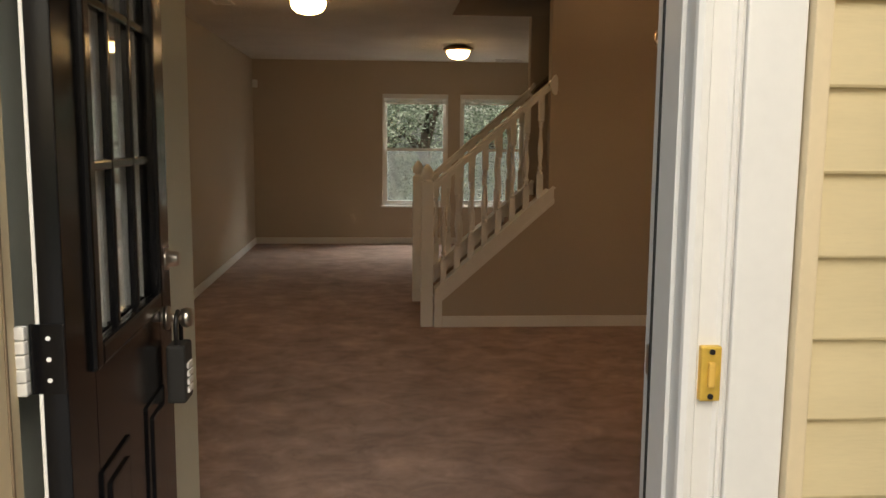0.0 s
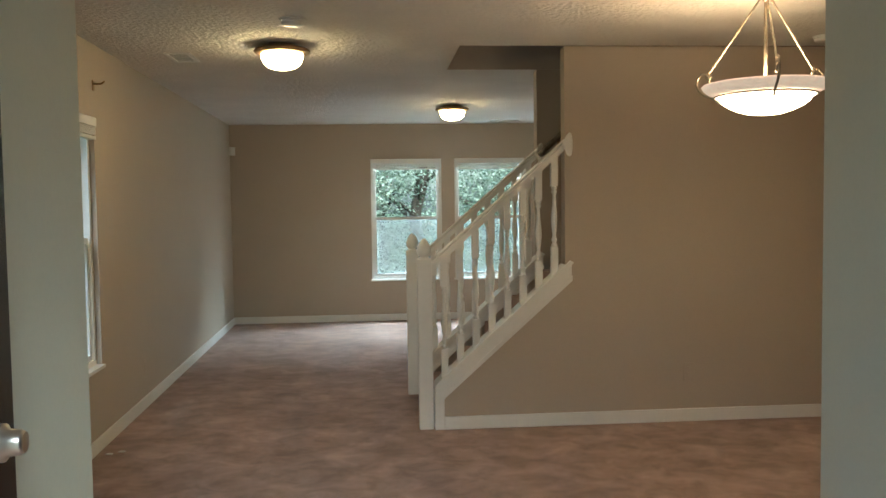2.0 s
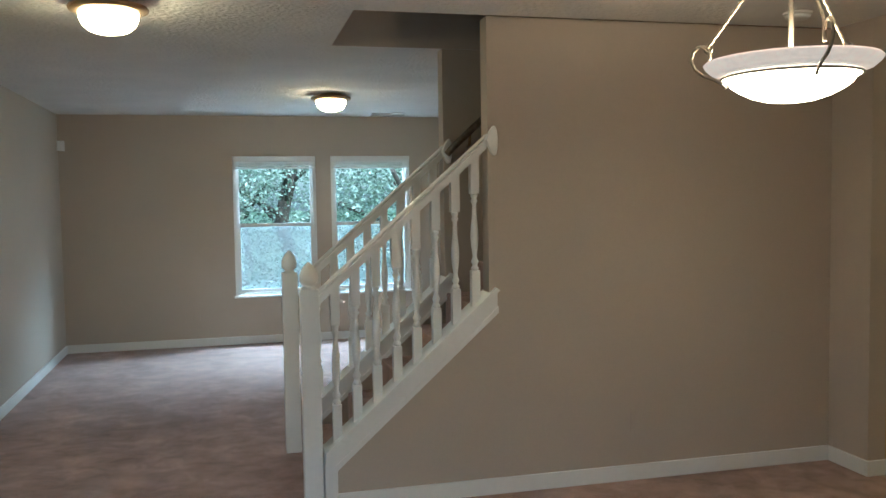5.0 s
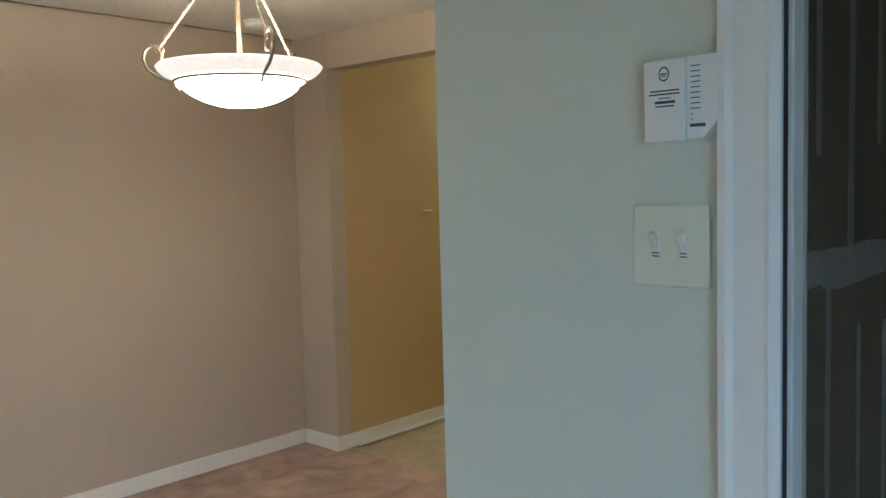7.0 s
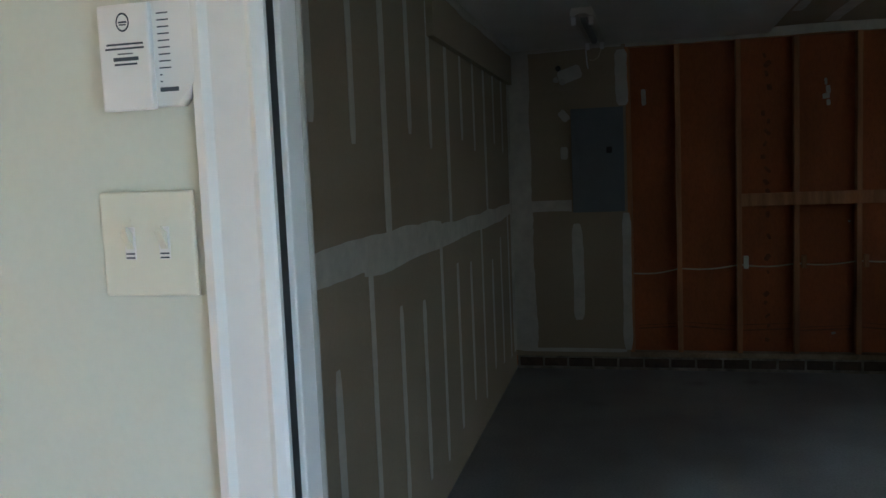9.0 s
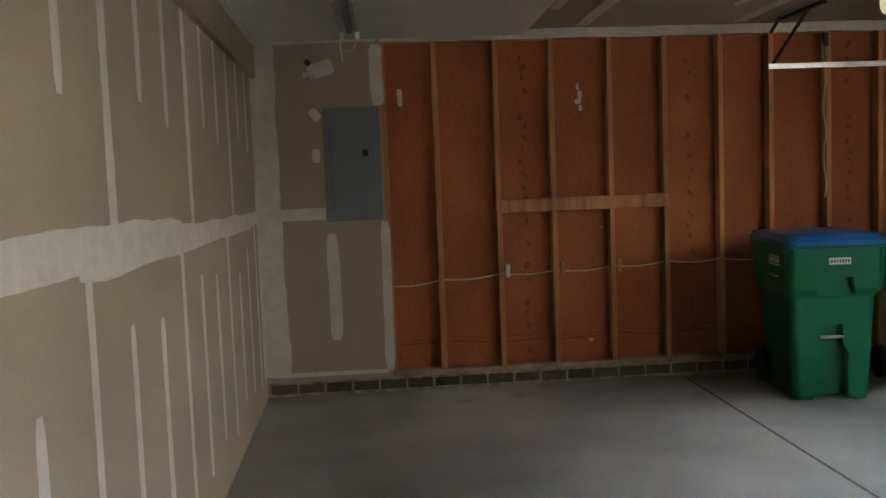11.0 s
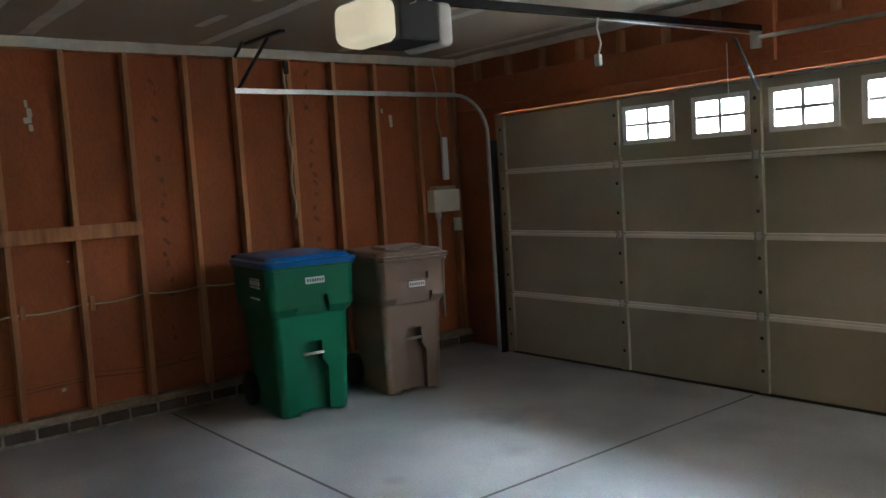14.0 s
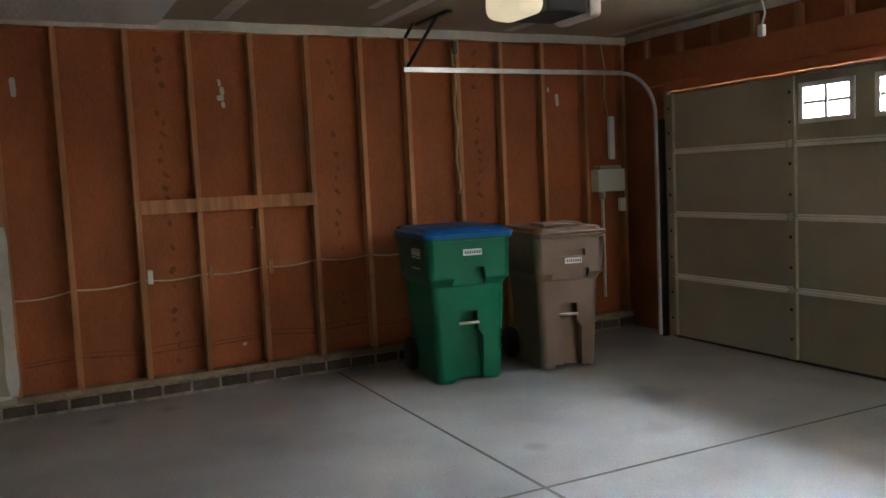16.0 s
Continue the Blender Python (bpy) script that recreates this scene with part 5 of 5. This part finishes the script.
def shell(secs, n=5, wide=1.0):
    """A lofted body of rounded rectangles: (z, front, back, half width, corner radius)."""
    bm = bmesh.new()
    rings = []
    for z, f, b, w, r in secs:
        w *= wide
        ring = []
        for cx, cy, a0 in ((b - r, w - r, 0), (f + r, w - r, 90), (f + r, -w + r, 180), (b - r, -w + r, 270)):
            for k in range(n + 1):
                a = radians(a0 + 90 * k / n)
                ring.append(bm.verts.new((cx + r * math.cos(a), cy + r * math.sin(a), z)))
        rings.append(ring)
    m = len(rings[0])
    for a, b in zip(rings, rings[1:]):
        for k in range(m):
            bm.faces.new((a[k], a[(k + 1) % m], b[(k + 1) % m], b[k])).smooth = k % (n + 1) != n
    bm.faces.new(rings[0]), bm.faces.new(rings[-1])
    bmesh.ops.recalc_face_normals(bm, faces=bm.faces[:])
    return bm


def carved(bm, cutters):
    """The solid less the cutting solids."""
    def as_object(b):
        me = bpy.data.meshes.new("solid")
        b.to_mesh(me)
        b.free()
        return new("solid", me)
    body = as_object(bm)
    cuts = [as_object(c) for c in cutters]
    for c in cuts:
        md = body.modifiers.new("cut", "BOOLEAN")
        md.operation, md.solver, md.object = "DIFFERENCE", "EXACT", c
    bpy.context.view_layer.update()
    me = bpy.data.meshes.new_from_object(body.evaluated_get(bpy.context.evaluated_depsgraph_get()))
    out = bmesh.new()
    out.from_mesh(me)
    for o in (body, *cuts):
        bpy.data.objects.remove(o)
    return out


def wheeled_bin(x, y, turn, body_mat, lid_mat, label, high, tall, wide):
    b = thing("wheeled_bin", (0, 0, 0), label, "wheeled bin", "wheeled bins")
    secs = [(0.0, -0.30, 0.26, 0.245, 0.05), (0.03, -0.31, 0.27, 0.252, 0.05), (0.70, -0.345, 0.335, 0.280, 0.05), (0.712, -0.348, 0.34, 0.282, 0.05), (0.765, -0.392, 0.36, 0.312, 0.05), (0.775, -0.394, 0.36, 0.314, 0.05), (1.035, -0.402, 0.375, 0.322, 0.05), (1.037, -0.412, 0.385, 0.332, 0.05), (1.065, -0.412, 0.385, 0.332, 0.05)]
    low = prism([(-0.105, -0.02), (-0.105, 0.33), (-0.065, 0.39), (-0.065, 0.52), (0.07, 0.52), (0.07, 0.40), (0.045, -0.02)], -0.46, -0.255, "x")
    bevelled(low, 0.008, 2)
    kick = prism([(-0.16, -0.02), (-0.16, 0.012), (0.12, 0.035), (0.12, -0.02)], -0.46, -0.15, "x")
    if tall:
        pocket = prism([(-0.12, 0.90), (-0.12, 0.955), (0.12, 0.955), (0.12, 0.90)], -0.47, -0.372, "x")
        notch = prism([(-0.15, 0.60), (-0.15, 0.80), (0.15, 0.80), (0.15, 0.60)], -0.47, -0.352, "x")
    else:
        pocket = prism([(-0.145, 0.62), (-0.105, 0.845), (0.105, 0.845), (0.145, 0.62)], -0.47, -0.350, "x")
        notch = prism([(-0.03, 0.60), (-0.03, 0.64), (0.03, 0.64), (0.03, 0.60)], -0.47, -0.46, "x")
    bevelled(pocket, 0.006, 2)
    part("body", carved(shell(secs, 5, wide), [low, kick, pocket, notch]), body_mat, b)
    # the pale colour replaces the shine of a metal bar
    part("grip_bar", tube([(-0.330, -0.075, 0.435), (-0.330, 0.08, 0.435)], 0.011, 10), M["rib"], b, "lifting bar, shine put into its pale colour")
    lid = shell([(1.058, -0.43, 0.39, 0.338, 0.06), (1.092, -0.435, 0.395, 0.343, 0.06), (1.098, -0.428, 0.388, 0.336, 0.06), (1.102, -0.40, 0.36, 0.308, 0.06), (1.124, -0.388, 0.35, 0.298, 0.06), (1.130, -0.372, 0.34, 0.282, 0.06), (1.137, -0.20, 0.2, 0.12, 0.05)], 5, wide)
    ld = part("lid", lid, lid_mat, b)
    if tall:
        part("lid_rib", bbox(-0.26, 0.02, -0.16, 0.16, 1.134, 1.158, 0.010), lid_mat, ld)
        for z in (1.062, 1.084):
            part("lid_lip", bbox(-0.462, -0.42, -0.27, 0.27, z, z + 0.013, 0.005), lid_mat, ld)
    for yy in (-0.26, 0.26):
        part("hinge_lug", bbox(0.34, 0.43, yy - 0.04, yy + 0.04, 1.05, 1.12, 0.012), M["gum"], b)
    part("push_handle", tube([(0.42, -0.24, 1.09), (0.445, -0.20, 1.09), (0.445, 0.20, 1.09), (0.42, 0.24, 1.09)], 0.015, 8), body_mat, b)
    for yy in (-0.27, 0.27):
        w = placed("wheel", turned([(0.06, -0.035), (0.125, -0.030), (0.130, -0.02), (0.130, 0.02), (0.125, 0.030), (0.06, 0.035)], 0, 0, 0, 24), M["gum"], b, pose(0.275, yy, 0.13, 90), "black rubber wheel")
    part("axle", tube([(0.275, -0.28, 0.13), (0.275, 0.28, 0.13)], 0.010, 8), M["darkmetal"], b)
    st1 = part("sticker", boxes((-0.4045, -0.3925, -0.09, 0.05, high, high + 0.045)), M["white"], b, "white number label")
    for k in range(7):
        part("print_mark", boxes((-0.4055, -0.4045, -0.080 + 0.018 * k, -0.070 + 0.018 * k, high + 0.012, high + 0.033)), M["ink"], st1)
    if not tall:
        s2 = part("side_print", boxes((-0.24, -0.05, 0.317, 0.3275, 0.935, 0.965), (-0.24, -0.05, 0.317, 0.3275, 0.915, 0.925), (-0.24, -0.05, 0.317, 0.3275, 0.972, 0.982), (-0.21, -0.04, 0.314, 0.3255, 0.835, 0.845)), M["white"], b, "white printed side label")
    b.matrix_basis = pose(x, y, GZ, 0, 0, turn)
    return b


wheeled_bin(7.01, 0.28, -8, M["green"], M["blue"], "green wheeled recycling bin with blue lid", 0.93, False, 1.0)
small = wheeled_bin(6.91, -0.545, -11, M["brown"], M["brown"], "brown wheeled rubbish bin with ribbed lid", 0.845, True, 0.90)
small.scale = (0.97, 0.97, 0.955)

# ---- slab joints ----
part("saw_joint", prism([(1.75, 1.035), (7.60, 1.015), (7.60, 1.033), (1.75, 1.055)], GZ - 0.001, GZ + 0.0015, "z"), M["joint"], bpy.data.objects["floor_garage"], "dark saw-cut joint")
part("saw_joint", prism([(4.640, -1.86), (4.660, -1.86), (4.700, 4.05), (4.680, 4.05)], GZ - 0.001, GZ + 0.0011, "z"), M["joint"], bpy.data.objects["floor_garage"])

# ---- outside ----


def tree(x, y, h, r, seed, n):
    rnd = random.Random(seed)
    t = thing("tree", (x, y, -0.36), "leafy green tree behind the house", "tree", "trees")
    part("trunk", tube([(x + 0.1 * math.sin(k), y, -0.4 + h * 0.75 * k / 8) for k in range(9)], 0.13, 8), M["bark"], t)
    for k in range(5):
        a = k * 1.3 + seed
        part("limb", tube([(x, y, h * 0.25 + 0.3 * k), (x + 0.5 * r * math.cos(a), y + 0.5 * r * math.sin(a), h * 0.4 + 0.4 * k), (x + 0.9 * r * math.cos(a), y + 0.9 * r * math.sin(a), h * 0.5 + 0.4 * k)], 0.045, 6), M["bark"], t)
    verts, faces = [], []
    clumps = [(x + r * rnd.uniform(-1, 1), y + r * rnd.uniform(-0.8, 0.8), 0.2 + (h - 0.2) * rnd.random() ** 0.9) for _ in range(60)]
    for i in range(n):
        c = clumps[i % 60]
        p = Vector((c[0] + rnd.gauss(0, 0.34), c[1] + rnd.gauss(0, 0.34), c[2] + rnd.gauss(0, 0.28)))
        u = Vector((rnd.gauss(0, 1), rnd.gauss(0, 1), rnd.gauss(0, 0.6))).normalized()
        v = u.cross(Vector((rnd.gauss(0, 1), rnd.gauss(0, 1), rnd.gauss(0, 1)))).normalized()
        s = rnd.uniform(0.022, 0.050)
        b = len(verts)
        verts += [p - u * s, p + v * s * 0.55, p + u * s, p - v * s * 0.55]
        faces.append((b, b + 1, b + 2, b + 3))
    me = bpy.data.meshes.new("crown")
    me.from_pydata(verts, [], faces)
    me.materials.append(M["leaf"])
    me.transform(Matrix.Translation((-x, -y, 0.36)))
    o = new("crown", me)
    o.parent = t


for i, (x, y, h, r) in enumerate(((-0.8, 18.2, 3.2, 1.7), (1.2, 19.0, 3.5, 1.9), (3.4, 18.0, 3.2, 1.8), (5.6, 18.8, 3.4, 1.9), (0.4, 22.5, 4.2, 2.4), (4.2, 22.5, 4.3, 2.5), (-3.4, 20.5, 3.8, 2.2))):
    tree(x, y, h, r, i + 1, 15000 if y < 20 else 6000)
# unseen front slab, added so that sunlight bounces in through the door
setting("pavement", boxes((-7.0, 1.2, -9.0, -0.61, -0.36, -0.26)), M["slab"], "unseen pale slab added to bounce light in at the front door", "pavement")
setting("driveway", boxes((1.5, 7.5, -16, -2.16, -0.36, -0.24)), M["slab"], "pale concrete driveway", "driveway")
